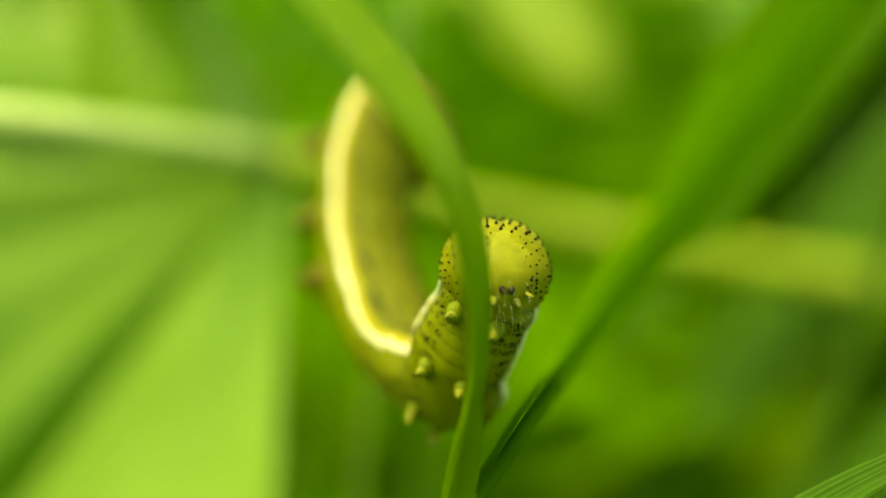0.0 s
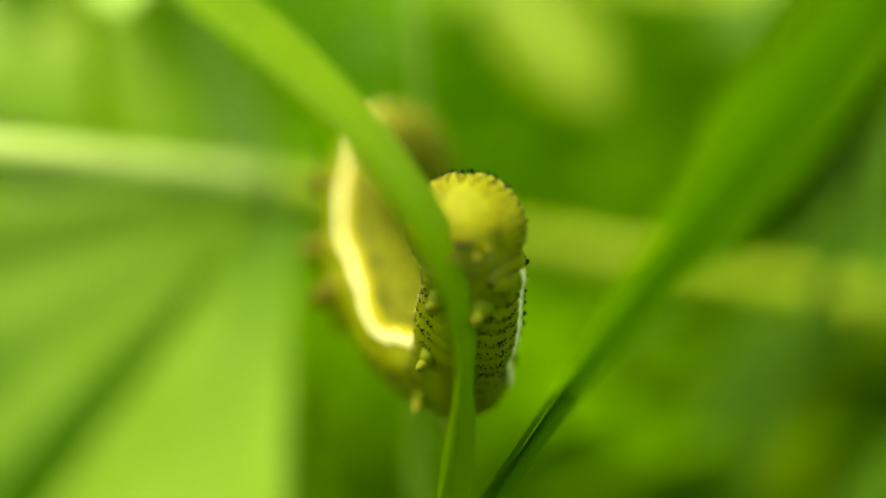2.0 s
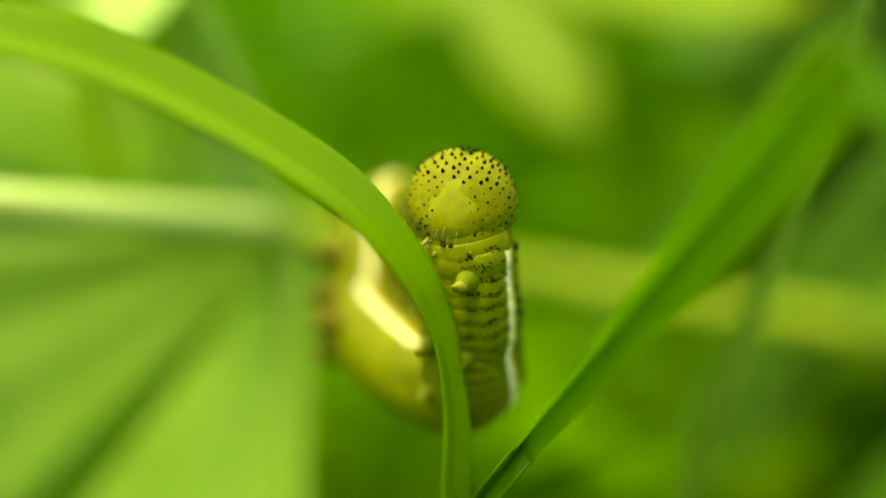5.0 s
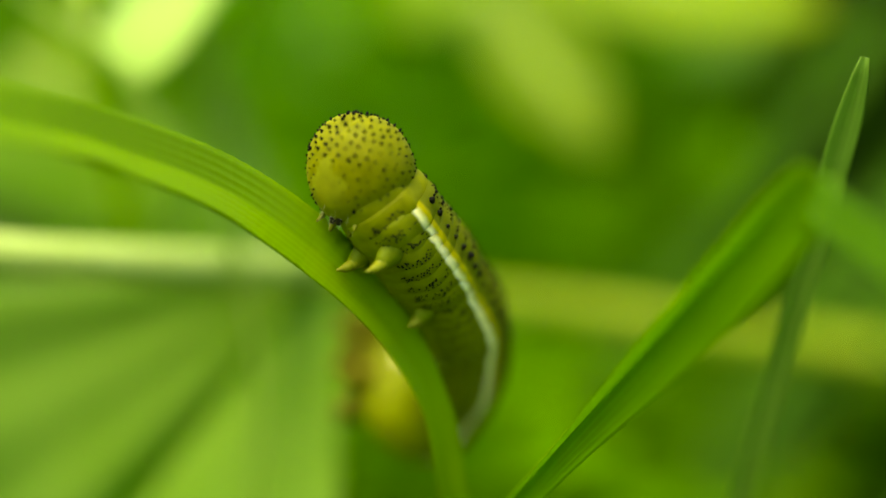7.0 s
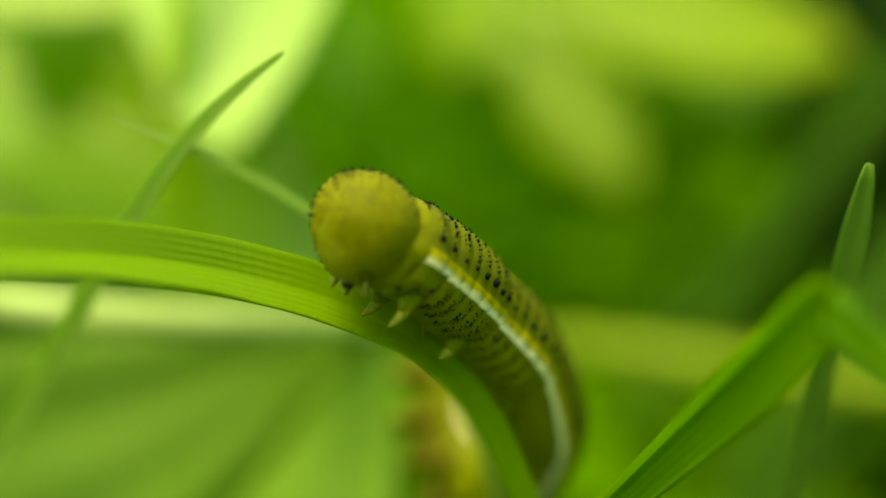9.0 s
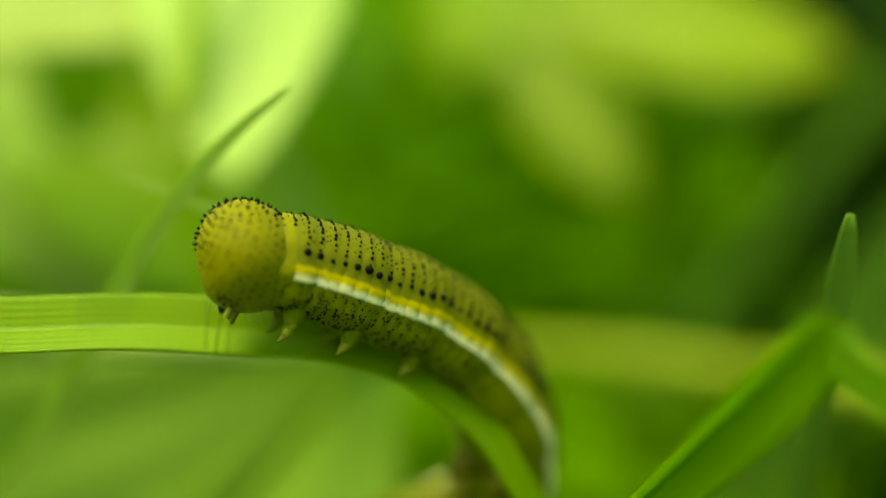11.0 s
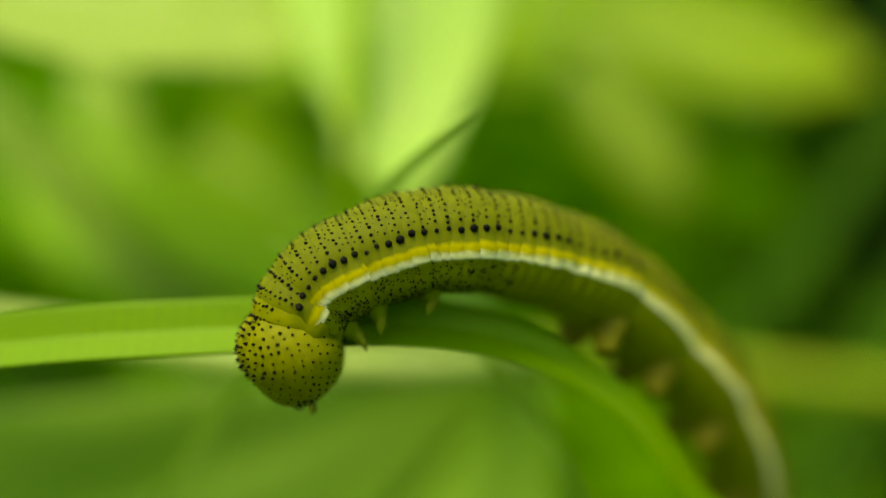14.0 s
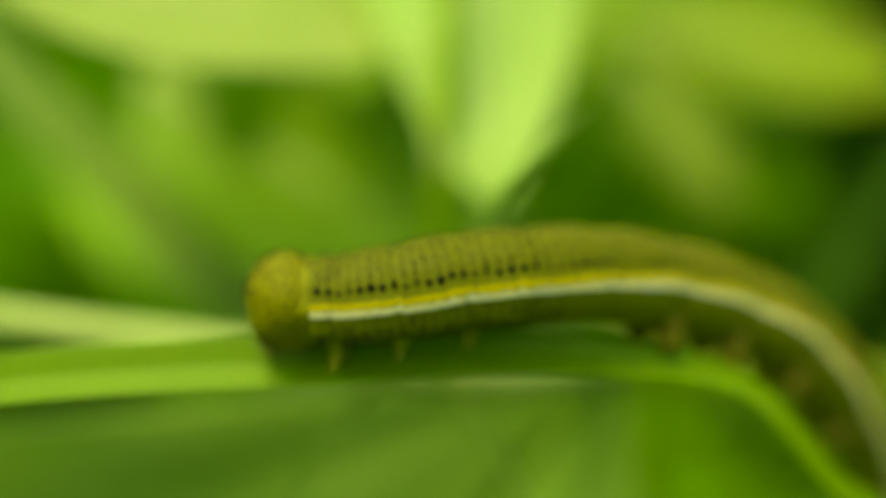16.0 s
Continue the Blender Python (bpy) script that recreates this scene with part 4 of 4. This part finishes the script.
    crawl(10.3, turning, (-0.83, -0.31, -0.42), (-5.2, 31.7, 1.2), (-3.4, 32.6, 0.7), (-1.7, 33.8, -0.3), (0.1, 35.3, -1.5), (1.7, 36.8, -3.0), (2.8, 38.2, -4.8), (3.2, 39.4, -6.5), (3.2, 40.5, -8.0), (2.6, 41.4, -9.2), (1.7, 42.7, -9.8), (0.5, 44.2, -9.5), (-0.3, 45.6, -9.1))
    crawl(11.1, level, (-0.86, -0.26, -0.38), (-7.2, 30.3, 1.5), (-5.0, 31.1, 1.1), (-2.9, 32.2, 0.3), (-0.8, 33.6, -0.7), (1.1, 35.0, -2.2), (2.4, 36.3, -4.2), (2.9, 37.6, -6.4), (2.9, 39.1, -8.5), (2.3, 40.6, -10.3), (1.1, 42.5, -11.7), (-0.2, 44.4, -12.7), (-1.6, 46.3, -13.5))
    crawl(12, level, (-0.90, -0.21, -0.34), (-9.5, 28.8, 1.9), (-7.5, 29.2, 1.8), (-5.4, 29.7, 1.6), (-3.2, 30.5, 1.0), (-0.9, 31.6, 0.1), (1.3, 32.9, -1.6), (2.9, 34.5, -4.4), (3.4, 36.5, -7.8), (2.9, 38.7, -11.2), (1.4, 41.2, -14.0), (-0.6, 44.0, -16.5), (-3.0, 47.1, -18.6))
    crawl(12.5, level, (-0.90, -0.08, -0.40), (-12.9, 29.2, 1.6), (-10.9, 29.7, 2.0), (-8.8, 30.1, 2.1), (-6.5, 31.0, 1.6), (-4.2, 32.1, 0.4), (-1.9, 33.4, -1.5), (0.1, 34.9, -4.3), (1.2, 36.9, -7.6), (0.9, 39.2, -11.2), (-0.4, 41.7, -14.1), (-2.1, 44.5, -16.4), (-4.3, 47.6, -18.1))
    crawl(13, level, (-0.86, -0.06, -0.50), (-16.3, 31.7, 1.2), (-14.2, 31.9, 1.7), (-12.0, 32.2, 2.0), (-9.8, 32.5, 2.0), (-7.4, 33.0, 1.8), (-4.9, 33.8, 0.9), (-1.9, 35.4, -1.0), (1.1, 37.4, -3.9), (3.2, 39.6, -7.4), (4.1, 42.2, -11.4), (4.3, 45.0, -15.6), (4.1, 48.1, -20.1))
    crawl(13.5, level, (-0.76, -0.05, -0.65), (-17.2, 32.7, 0.3), (-15.3, 32.7, 1.3), (-13.2, 32.8, 2.0), (-11.2, 33.0, 2.5), (-8.9, 33.5, 2.8), (-6.4, 34.4, 2.2), (-3.7, 36.0, 0.7), (-1.3, 38.0, -1.9), (0.7, 40.1, -5.2), (1.7, 42.7, -9.2), (2.3, 45.6, -13.2), (2.4, 48.5, -17.7))
    crawl(14, level, (-0.47, -0.23, -0.84), (-18.0, 33.0, -0.9), (-17.1, 33.1, 1.4), (-15.3, 33.1, 2.6), (-13.1, 33.3, 3.3), (-10.7, 33.8, 3.3), (-8.2, 34.7, 2.7), (-5.3, 36.3, 1.5), (-2.5, 38.3, -0.7), (0.8, 40.4, -3.8), (3.5, 43.1, -8.0), (5.4, 45.9, -12.6), (6.6, 48.9, -17.6))
    crawl(14.5, level, (-0.86, -0.03, -0.50), (-20.3, 32.9, 1.0), (-18.2, 33.1, 1.4), (-15.9, 33.3, 1.8), (-13.5, 33.5, 2.2), (-11.0, 34.0, 2.3), (-8.3, 35.0, 2.2), (-5.4, 36.6, 1.4), (-2.4, 38.5, -0.3), (1.2, 40.7, -3.0), (4.1, 43.3, -7.0), (5.7, 46.1, -11.6), (6.3, 49.1, -16.7))
    crawl(15, level, (-0.57, -0.70, -0.44), (-18.1, 30.9, 2.0), (-16.2, 32.2, 2.1), (-14.2, 33.2, 2.2), (-12.0, 33.7, 2.4), (-9.9, 34.3, 2.4), (-7.3, 35.3, 2.1), (-4.7, 36.8, 0.8), (-1.9, 38.8, -1.3), (1.7, 41.0, -4.5), (4.6, 43.6, -8.7), (6.5, 46.4, -13.3), (7.3, 49.4, -18.4))
    crawl(15.5, level, (-0.62, -0.70, -0.34), (-18.9, 31.7, 3.1), (-16.7, 32.9, 2.3), (-14.7, 33.8, 2.6), (-12.6, 34.4, 2.6), (-10.2, 34.9, 2.5), (-7.8, 35.8, 1.8), (-5.0, 37.4, 0.5), (-2.0, 39.4, -1.7), (1.3, 41.6, -4.6), (4.2, 44.1, -8.8), (6.8, 46.9, -13.6), (8.9, 50.0, -19.0))
    crawl(16, level, (-0.93, -0.02, -0.35), (-23.9, 37.7, 1.1), (-21.6, 37.1, 1.2), (-19.3, 36.8, 1.5), (-16.9, 36.9, 1.9), (-14.2, 37.3, 2.1), (-11.3, 38.2, 2.1), (-8.0, 39.7, 1.7), (-4.2, 41.7, 0.7), (0.2, 44.0, -1.3), (4.0, 46.5, -4.6), (7.4, 49.3, -8.6), (10.4, 52.4, -13.2))
    sway(long_blade, 0, (-6.3, 24.2, 9.8), (-0.0, 25.9, 3.8), (6.4, 27.7, -3.9), (8.2, 28.3, -6.2), (9.8, 29.0, -8.8), (10.6, 29.9, -11.6), (10.8, 31.2, -14.4), (10.5, 32.5, -17.2), (10.1, 33.7, -20.0), (9.3, 36.8, -25.1), (10.1, 38.0, -33.1), (11.7, 40.8, -62.0))
    sway(long_blade, 0.5, (-11.0, 24.7, 7.8), (-3.4, 26.3, 2.9), (4.2, 27.9, -3.7), (6.6, 28.4, -5.8), (8.8, 29.1, -8.1), (10.1, 30.1, -10.9), (10.8, 31.3, -13.8), (10.5, 32.6, -16.8), (10.4, 33.9, -19.8), (10.0, 36.9, -24.9), (10.7, 38.1, -33.1), (12.4, 40.9, -62.0))
    sway(long_blade, 1, (-13.6, 25.0, 7.4), (-5.5, 26.5, 3.0), (2.5, 28.0, -3.0), (5.3, 28.5, -5.0), (8.0, 29.2, -7.1), (9.9, 30.2, -9.8), (10.9, 31.4, -12.9), (10.9, 32.7, -16.0), (10.6, 34.0, -19.3), (10.2, 36.8, -24.5), (10.9, 38.0, -32.7), (12.6, 40.8, -62.0))
    sway(long_blade, 1.5, (-10.8, 24.7, 9.0), (-3.4, 26.4, 4.0), (4.1, 28.0, -2.7), (6.5, 28.6, -4.9), (8.6, 29.2, -7.3), (10.0, 30.3, -10.0), (10.6, 31.5, -13.0), (10.6, 32.8, -15.9), (10.3, 34.0, -18.9), (9.9, 37.0, -24.1), (10.6, 38.2, -32.4), (12.3, 41.0, -62.0))
    sway(long_blade, 2, (-14.1, 24.8, 9.1), (-6.1, 26.4, 4.5), (1.9, 28.0, -1.5), (4.5, 28.6, -3.6), (6.8, 29.2, -6.0), (8.6, 30.2, -8.7), (9.5, 31.5, -11.7), (9.5, 32.8, -14.7), (9.2, 34.0, -17.9), (8.8, 36.9, -23.1), (9.5, 38.1, -31.6), (11.2, 40.9, -62.0))
    sway(long_blade, 2.5, (-14.9, 24.6, 10.2), (-7.0, 26.3, 5.5), (0.7, 27.9, -0.7), (3.3, 28.5, -2.9), (5.5, 29.2, -5.3), (7.4, 30.2, -7.9), (8.5, 31.4, -10.7), (8.6, 32.7, -13.9), (8.5, 33.9, -17.0), (8.2, 36.8, -22.2), (8.9, 38.0, -30.9), (10.6, 40.8, -62.0))
    sway(long_blade, 3, (-16.3, 24.8, 10.2), (-8.3, 26.3, 5.7), (-0.4, 27.9, -0.4), (2.3, 28.4, -2.6), (4.6, 29.1, -4.8), (6.6, 30.1, -7.5), (7.6, 31.3, -10.3), (8.0, 32.6, -13.5), (7.8, 33.9, -16.6), (7.6, 36.7, -21.8), (8.3, 37.9, -30.7), (10.0, 40.7, -62.0))
    sway(long_blade, 3.5, (-19.9, 24.9, 7.4), (-11.0, 26.4, 4.4), (-2.0, 27.8, -0.2), (1.0, 28.4, -2.0), (3.8, 29.0, -4.2), (6.0, 30.1, -6.8), (7.3, 31.3, -9.8), (7.7, 32.6, -13.1), (7.6, 33.8, -16.4), (7.4, 36.6, -21.7), (8.1, 37.8, -30.6), (9.8, 40.6, -62.0))
    sway(long_blade, 6, (-25.3, 23.0, 3.3), (-17.7, 28.4, 2.9), (-10.1, 33.9, 1.0), (-6.9, 36.1, -0.0), (-3.7, 38.0, -1.6), (-0.6, 39.2, -3.9), (1.9, 40.2, -6.9), (3.4, 41.2, -10.5), (3.8, 42.3, -14.4), (4.3, 44.4, -19.8), (5.0, 45.6, -29.1), (6.7, 48.4, -62.0))
    sway(long_blade, 6.5, (-24.9, 23.0, 4.3), (-17.5, 28.6, 3.6), (-10.2, 34.2, 1.3), (-7.2, 36.5, 0.2), (-4.2, 38.4, -1.4), (-1.3, 39.5, -3.8), (1.1, 40.6, -6.7), (2.8, 41.6, -10.1), (3.4, 42.6, -13.8), (4.3, 44.8, -19.1), (5.0, 46.0, -28.5), (6.7, 48.8, -62.0))
    sway(long_blade, 7, (-26.0, 22.6, 1.6), (-18.5, 28.3, 2.0), (-10.8, 34.0, 0.7), (-7.9, 36.3, 0.0), (-4.8, 38.2, -1.3), (-1.8, 39.3, -3.5), (0.7, 40.4, -6.2), (2.4, 41.4, -9.5), (3.1, 42.4, -13.2), (4.2, 44.6, -18.4), (4.9, 45.8, -28.0), (6.6, 48.6, -62.0))
    sway(long_blade, 7.5, (-26.9, 21.8, 0.9), (-19.3, 27.6, 1.5), (-11.7, 33.3, 0.4), (-8.8, 35.5, -0.1), (-5.8, 37.4, -1.5), (-2.8, 38.6, -3.5), (-0.2, 39.7, -6.1), (1.8, 40.7, -9.1), (2.8, 41.7, -12.6), (4.4, 43.9, -17.7), (5.1, 45.1, -27.5), (6.8, 47.9, -62.0))
    sway(long_blade, 8, (-27.6, 20.3, -1.2), (-19.9, 26.1, 0.1), (-12.3, 31.9, -0.1), (-9.3, 34.1, -0.4), (-6.3, 36.1, -1.2), (-3.1, 37.1, -2.8), (-0.3, 38.3, -5.0), (2.0, 39.3, -7.8), (3.3, 40.3, -11.2), (5.4, 42.6, -16.1), (6.1, 43.8, -26.2), (7.8, 46.6, -62.0))
    sway(long_blade, 8.5, (-30.0, 19.7, -1.4), (-22.1, 25.2, -0.0), (-14.3, 30.7, -0.3), (-11.2, 33.0, -0.5), (-7.8, 34.8, -1.2), (-4.4, 36.0, -2.4), (-1.3, 37.0, -4.4), (1.2, 38.1, -7.2), (2.7, 39.1, -10.6), (4.8, 41.4, -15.6), (5.5, 42.6, -25.8), (7.2, 45.4, -62.0))
    sway(long_blade, 9, (-29.4, 18.5, -1.4), (-21.6, 24.1, 0.1), (-13.8, 29.6, -0.1), (-10.6, 31.8, -0.3), (-7.4, 33.7, -0.9), (-3.9, 34.9, -2.0), (-0.7, 35.9, -3.8), (1.6, 37.0, -6.6), (3.2, 38.0, -10.0), (5.5, 40.2, -14.9), (6.2, 41.4, -25.3), (7.9, 44.2, -62.0))
    sway(long_blade, 9.5, (-28.6, 17.8, -1.2), (-20.8, 23.6, 0.1), (-13.1, 29.3, -0.2), (-10.1, 31.5, -0.4), (-6.9, 33.4, -1.0), (-3.4, 34.6, -2.0), (-0.2, 35.6, -3.9), (2.3, 36.6, -6.5), (4.0, 37.7, -9.7), (6.5, 39.9, -14.5), (7.2, 41.1, -25.1), (8.9, 43.9, -62.0))
    sway(long_blade, 12, (-37.3, 35.5, -4.9), (-28.5, 34.7, -2.5), (-19.8, 33.9, -1.8), (-15.7, 33.5, -1.6), (-11.7, 33.2, -1.5), (-7.7, 33.1, -1.6), (-3.8, 33.1, -2.6), (-0.6, 33.8, -4.9), (1.9, 34.5, -8.0), (5.4, 36.4, -12.2), (6.2, 37.6, -23.2), (7.8, 40.4, -62.0))
    sway(long_blade, 12.5, (-40.8, 35.9, -5.2), (-32.0, 35.2, -2.7), (-23.3, 34.4, -1.9), (-19.1, 34.0, -1.7), (-14.8, 33.7, -1.5), (-10.6, 33.6, -1.5), (-6.4, 33.7, -2.4), (-3.0, 34.2, -4.7), (-0.3, 35.0, -7.9), (3.3, 36.8, -12.0), (4.0, 38.0, -23.1), (5.7, 40.8, -62.0))
    sway(long_blade, 13, (-43.9, 36.3, -5.1), (-35.1, 35.5, -2.6), (-26.3, 34.8, -1.7), (-21.6, 34.4, -1.5), (-17.0, 34.1, -1.4), (-12.3, 34.0, -1.2), (-7.6, 34.0, -1.8), (-3.7, 34.7, -4.1), (-0.6, 35.4, -7.5), (3.1, 37.1, -11.6), (3.8, 38.3, -22.8), (5.5, 41.1, -62.0))
    sway(long_blade, 13.5, (-46.3, 36.8, -4.1), (-37.5, 36.0, -1.7), (-28.8, 35.3, -1.0), (-23.8, 34.9, -0.9), (-18.8, 34.6, -0.8), (-13.8, 34.5, -0.9), (-8.8, 34.6, -1.7), (-4.4, 35.2, -3.7), (-1.2, 36.0, -7.5), (2.3, 37.6, -11.7), (3.0, 38.8, -22.9), (4.7, 41.6, -62.0))
    sway(long_blade, 14, (-46.7, 37.1, -4.2), (-37.9, 36.3, -1.6), (-29.2, 35.6, -0.6), (-24.1, 35.2, -0.2), (-19.0, 35.0, 0.0), (-13.9, 34.8, 0.1), (-8.8, 34.9, -0.9), (-4.5, 35.5, -3.5), (-1.4, 36.3, -7.4), (2.1, 37.9, -11.8), (2.9, 39.1, -22.9), (4.5, 41.9, -62.0))
    sway(long_blade, 14.5, (-47.1, 37.3, -5.3), (-38.4, 36.6, -2.4), (-29.6, 35.9, -1.2), (-24.6, 35.5, -0.6), (-19.4, 35.1, -0.2), (-14.2, 35.1, -0.2), (-9.2, 35.2, -0.9), (-4.6, 35.8, -3.1), (-1.5, 36.6, -7.0), (1.9, 38.2, -11.4), (2.6, 39.4, -22.6), (4.3, 42.2, -62.0))
    sway(long_blade, 15, (-48.4, 37.6, -4.3), (-39.6, 36.9, -1.7), (-30.9, 36.2, -0.8), (-25.6, 35.8, -0.5), (-20.3, 35.4, -0.2), (-15.0, 35.4, -0.2), (-9.7, 35.5, -0.8), (-5.1, 36.1, -3.2), (-1.6, 36.9, -7.2), (2.1, 38.4, -11.3), (2.8, 39.6, -22.6), (4.5, 42.4, -62.0))
    sway(long_blade, 15.5, (-49.8, 38.1, -5.3), (-41.1, 37.5, -2.6), (-32.3, 36.9, -1.5), (-26.8, 36.5, -1.1), (-21.4, 36.1, -0.6), (-15.9, 36.1, -0.6), (-10.4, 36.2, -1.2), (-5.2, 36.8, -2.8), (-1.5, 37.5, -6.6), (2.3, 39.0, -10.6), (3.0, 40.2, -22.1), (4.7, 43.0, -62.0))
    sway(long_blade, 16, (-53.1, 40.5, -5.9), (-44.3, 39.9, -3.3), (-35.6, 39.3, -2.2), (-29.2, 38.9, -1.7), (-22.9, 38.5, -1.4), (-16.5, 38.5, -1.1), (-10.2, 38.6, -1.5), (-4.1, 39.3, -2.9), (0.3, 40.0, -7.3), (4.3, 41.4, -11.1), (5.0, 42.6, -22.4), (6.7, 45.4, -62.0))
    lean(slim_rows, 0, (36.1, 51.6, 4.5), (33.1, 58.5, -11.0))
    lean(slim_rows, 1.5, (36.2, 51.1, 5.2), (33.0, 57.9, -9.8))
    lean(slim_rows, 2, (32.4, 50.9, 5.0), (29.3, 57.6, -9.1))
    lean(slim_rows, 2.5, (30.7, 50.5, 5.3), (27.3, 57.3, -8.3))
    lean(slim_rows, 3, (29.3, 50.2, 5.7), (25.1, 57.0, -7.9))
    lean(slim_rows, 3.5, (28.4, 49.9, 5.9), (23.7, 56.6, -8.6))
    lean(slim_rows, 6, (18.8, 39.1, 4.3), (15.6, 44.4, -11.6))
    lean(slim_rows, 6.5, (17.9, 39.3, 4.2), (14.0, 44.6, -12.0))
    lean(slim_rows, 7, (17.9, 38.9, 3.7), (16.0, 44.2, -10.3))
    lean(slim_rows, 7.5, (17.6, 38.1, 3.8), (15.7, 43.4, -9.8))
    lean(slim_rows, 8, (16.4, 36.5, 3.0), (15.6, 41.9, -8.7))
    lean(slim_rows, 8.5, (15.7, 35.6, 2.4), (14.8, 40.9, -9.7))
    lean(slim_rows, 9, (15.5, 34.6, 3.1), (15.1, 40.1, -8.1))
    lean(slim_rows, 9.5, (15.5, 34.5, 3.2), (15.3, 39.8, -7.1))
    lean(slim_rows, 12, (13.6, 30.8, 2.8), (14.9, 36.3, -8.0))
    lean(slim_rows, 12.5, (12.3, 31.3, 2.7), (14.1, 36.8, -8.4))
    lean(slim_rows, 13, (11.7, 31.8, 3.1), (14.1, 37.2, -8.3))
    lean(slim_rows, 16, (9.4, 34.0, 3.5), (12.9, 39.3, -8.1))
    lean(folded_rows, 0, (19.2, 17.7, -5.3), (10.9, 34.3, -19.7))
    lean(folded_rows, 0.5, (19.6, 17.9, -5.4), (11.2, 34.4, -19.5))
    lean(folded_rows, 1.5, (19.7, 18.6, -4.5), (11.6, 34.6, -18.6))
    lean(folded_rows, 2.5, (17.7, 19.4, -2.4), (9.6, 34.5, -16.8))
    lean(folded_rows, 3.5, (17.1, 20.1, -1.8), (8.8, 34.7, -16.4))
    lean(folded_rows, 5.8, (13.9, 30.2, -0.9), (5.7, 38.9, -13.6))
    lean(folded_rows, 6.5, (13.2, 31.8, -1.4), (5.8, 39.6, -12.7))
    lean(folded_rows, 7, (13.1, 32.1, -1.2), (5.9, 39.1, -12.0))
    lean(folded_rows, 7.5, (12.8, 31.8, -1.2), (5.8, 38.1, -11.4))
    lean(folded_rows, 8, (12.9, 30.4, -0.8), (7.0, 36.4, -9.9))
    lean(folded_rows, 8.5, (11.1, 29.1, -1.3), (6.3, 34.9, -9.3))
    lean(folded_rows, 9, (11.2, 28.0, -1.3), (6.6, 33.8, -8.6))
    lean(folded_rows, 9.5, (11.7, 27.7, -1.3), (7.2, 33.4, -8.3))
    lean(folded_rows, 12, (9.2, 22.7, 0.1), (5.4, 26.5, -5.6))
    lean(folded_rows, 12.5, (6.9, 22.8, -0.3), (3.3, 26.8, -5.5))
    lean(folded_rows, 13, (6.0, 22.7, -0.3), (2.8, 26.8, -5.7))
    lean(folded_rows, 14, (4.9, 23.0, -0.5), (2.3, 27.1, -6.0))
    lean(folded_rows, 16, (5.7, 23.6, -0.6), (4.1, 27.7, -6.1))
    lean(tip_rows, 0, (11.1, 61.0, 39.0), (6.0, 60.6, 33.8))
    lean(tip_rows, 3.5, (3.3, 61.6, 27.4), (-1.9, 61.3, 22.2))
    lean(tip_rows, 6.5, (-4.2, 65.1, 21.1), (-9.2, 65.2, 16.1))
    lean(tip_rows, 7.5, (-4.8, 50.1, 12.4), (-9.3, 50.2, 8.0))
    lean(tip_rows, 8.0, (-4.4, 40.6, 9.4), (-8.8, 40.6, 5.8))
    lean(tip_rows, 8.5, (-6.3, 36.8, 7.6), (-11.0, 36.8, 4.3))
    lean(tip_rows, 9.5, (-5.7, 35.6, 7.4), (-10.2, 35.6, 4.5))
    lean(tip_rows, 12, (-6.6, 33.4, 8.3), (-11.1, 33.4, 5.2))
    lean(tip_rows, 12.5, (-7.9, 33.4, 8.1), (-12.5, 33.5, 5.1))
    lean(tip_rows, 13.5, (-10.8, 35.3, 8.5), (-15.9, 35.6, 5.0))
    lean(tip_rows, 14.5, (-10.5, 37.3, 8.8), (-15.7, 37.7, 5.2))
    lean(tip_rows, 15.5, (-10.9, 38.7, 8.9), (-15.9, 39.1, 5.4))
    lean(tip_rows, 16, (-10.4, 41.4, 9.6), (-16.2, 41.8, 5.0))
    lean(cross_rows, 0, (-4.7, 43.6, 25.8), (-2.0, 43.9, 23.9))
    lean(cross_rows, 3.5, (-10.0, 44.9, 16.9), (-6.5, 45.1, 15.0))
    lean(cross_rows, 6.5, (-18.4, 51.4, 10.1), (-14.6, 51.3, 7.3))
    lean(cross_rows, 7.5, (-18.0, 48.3, 8.3), (-12.0, 48.2, 4.9))
    lean(cross_rows, 8.5, (-13.9, 39.4, 5.6), (-8.7, 39.3, 3.4))
    lean(cross_rows, 9.5, (-12.8, 36.1, 5.1), (-7.6, 36.1, 3.1))
    lean(cross_rows, 12, (-14.4, 35.9, 4.4), (-8.7, 35.8, 2.3))
    lean(cross_rows, 16, (-26.5, 43.7, 2.4), (-20.8, 43.2, 0.1))
    for ob, rows in zip(ring_parts + [head], ring_rows):
        walk(ob, rows)
    for ob, rows in zip(long_blade["parts"], long_blade["rows"]):
        walk(ob, rows)
    walk(folded_blade, folded_rows)
    walk(slim_blade, slim_rows)
    walk(tip_blade, tip_rows)
    walk(cross_blade, cross_rows)


motions()
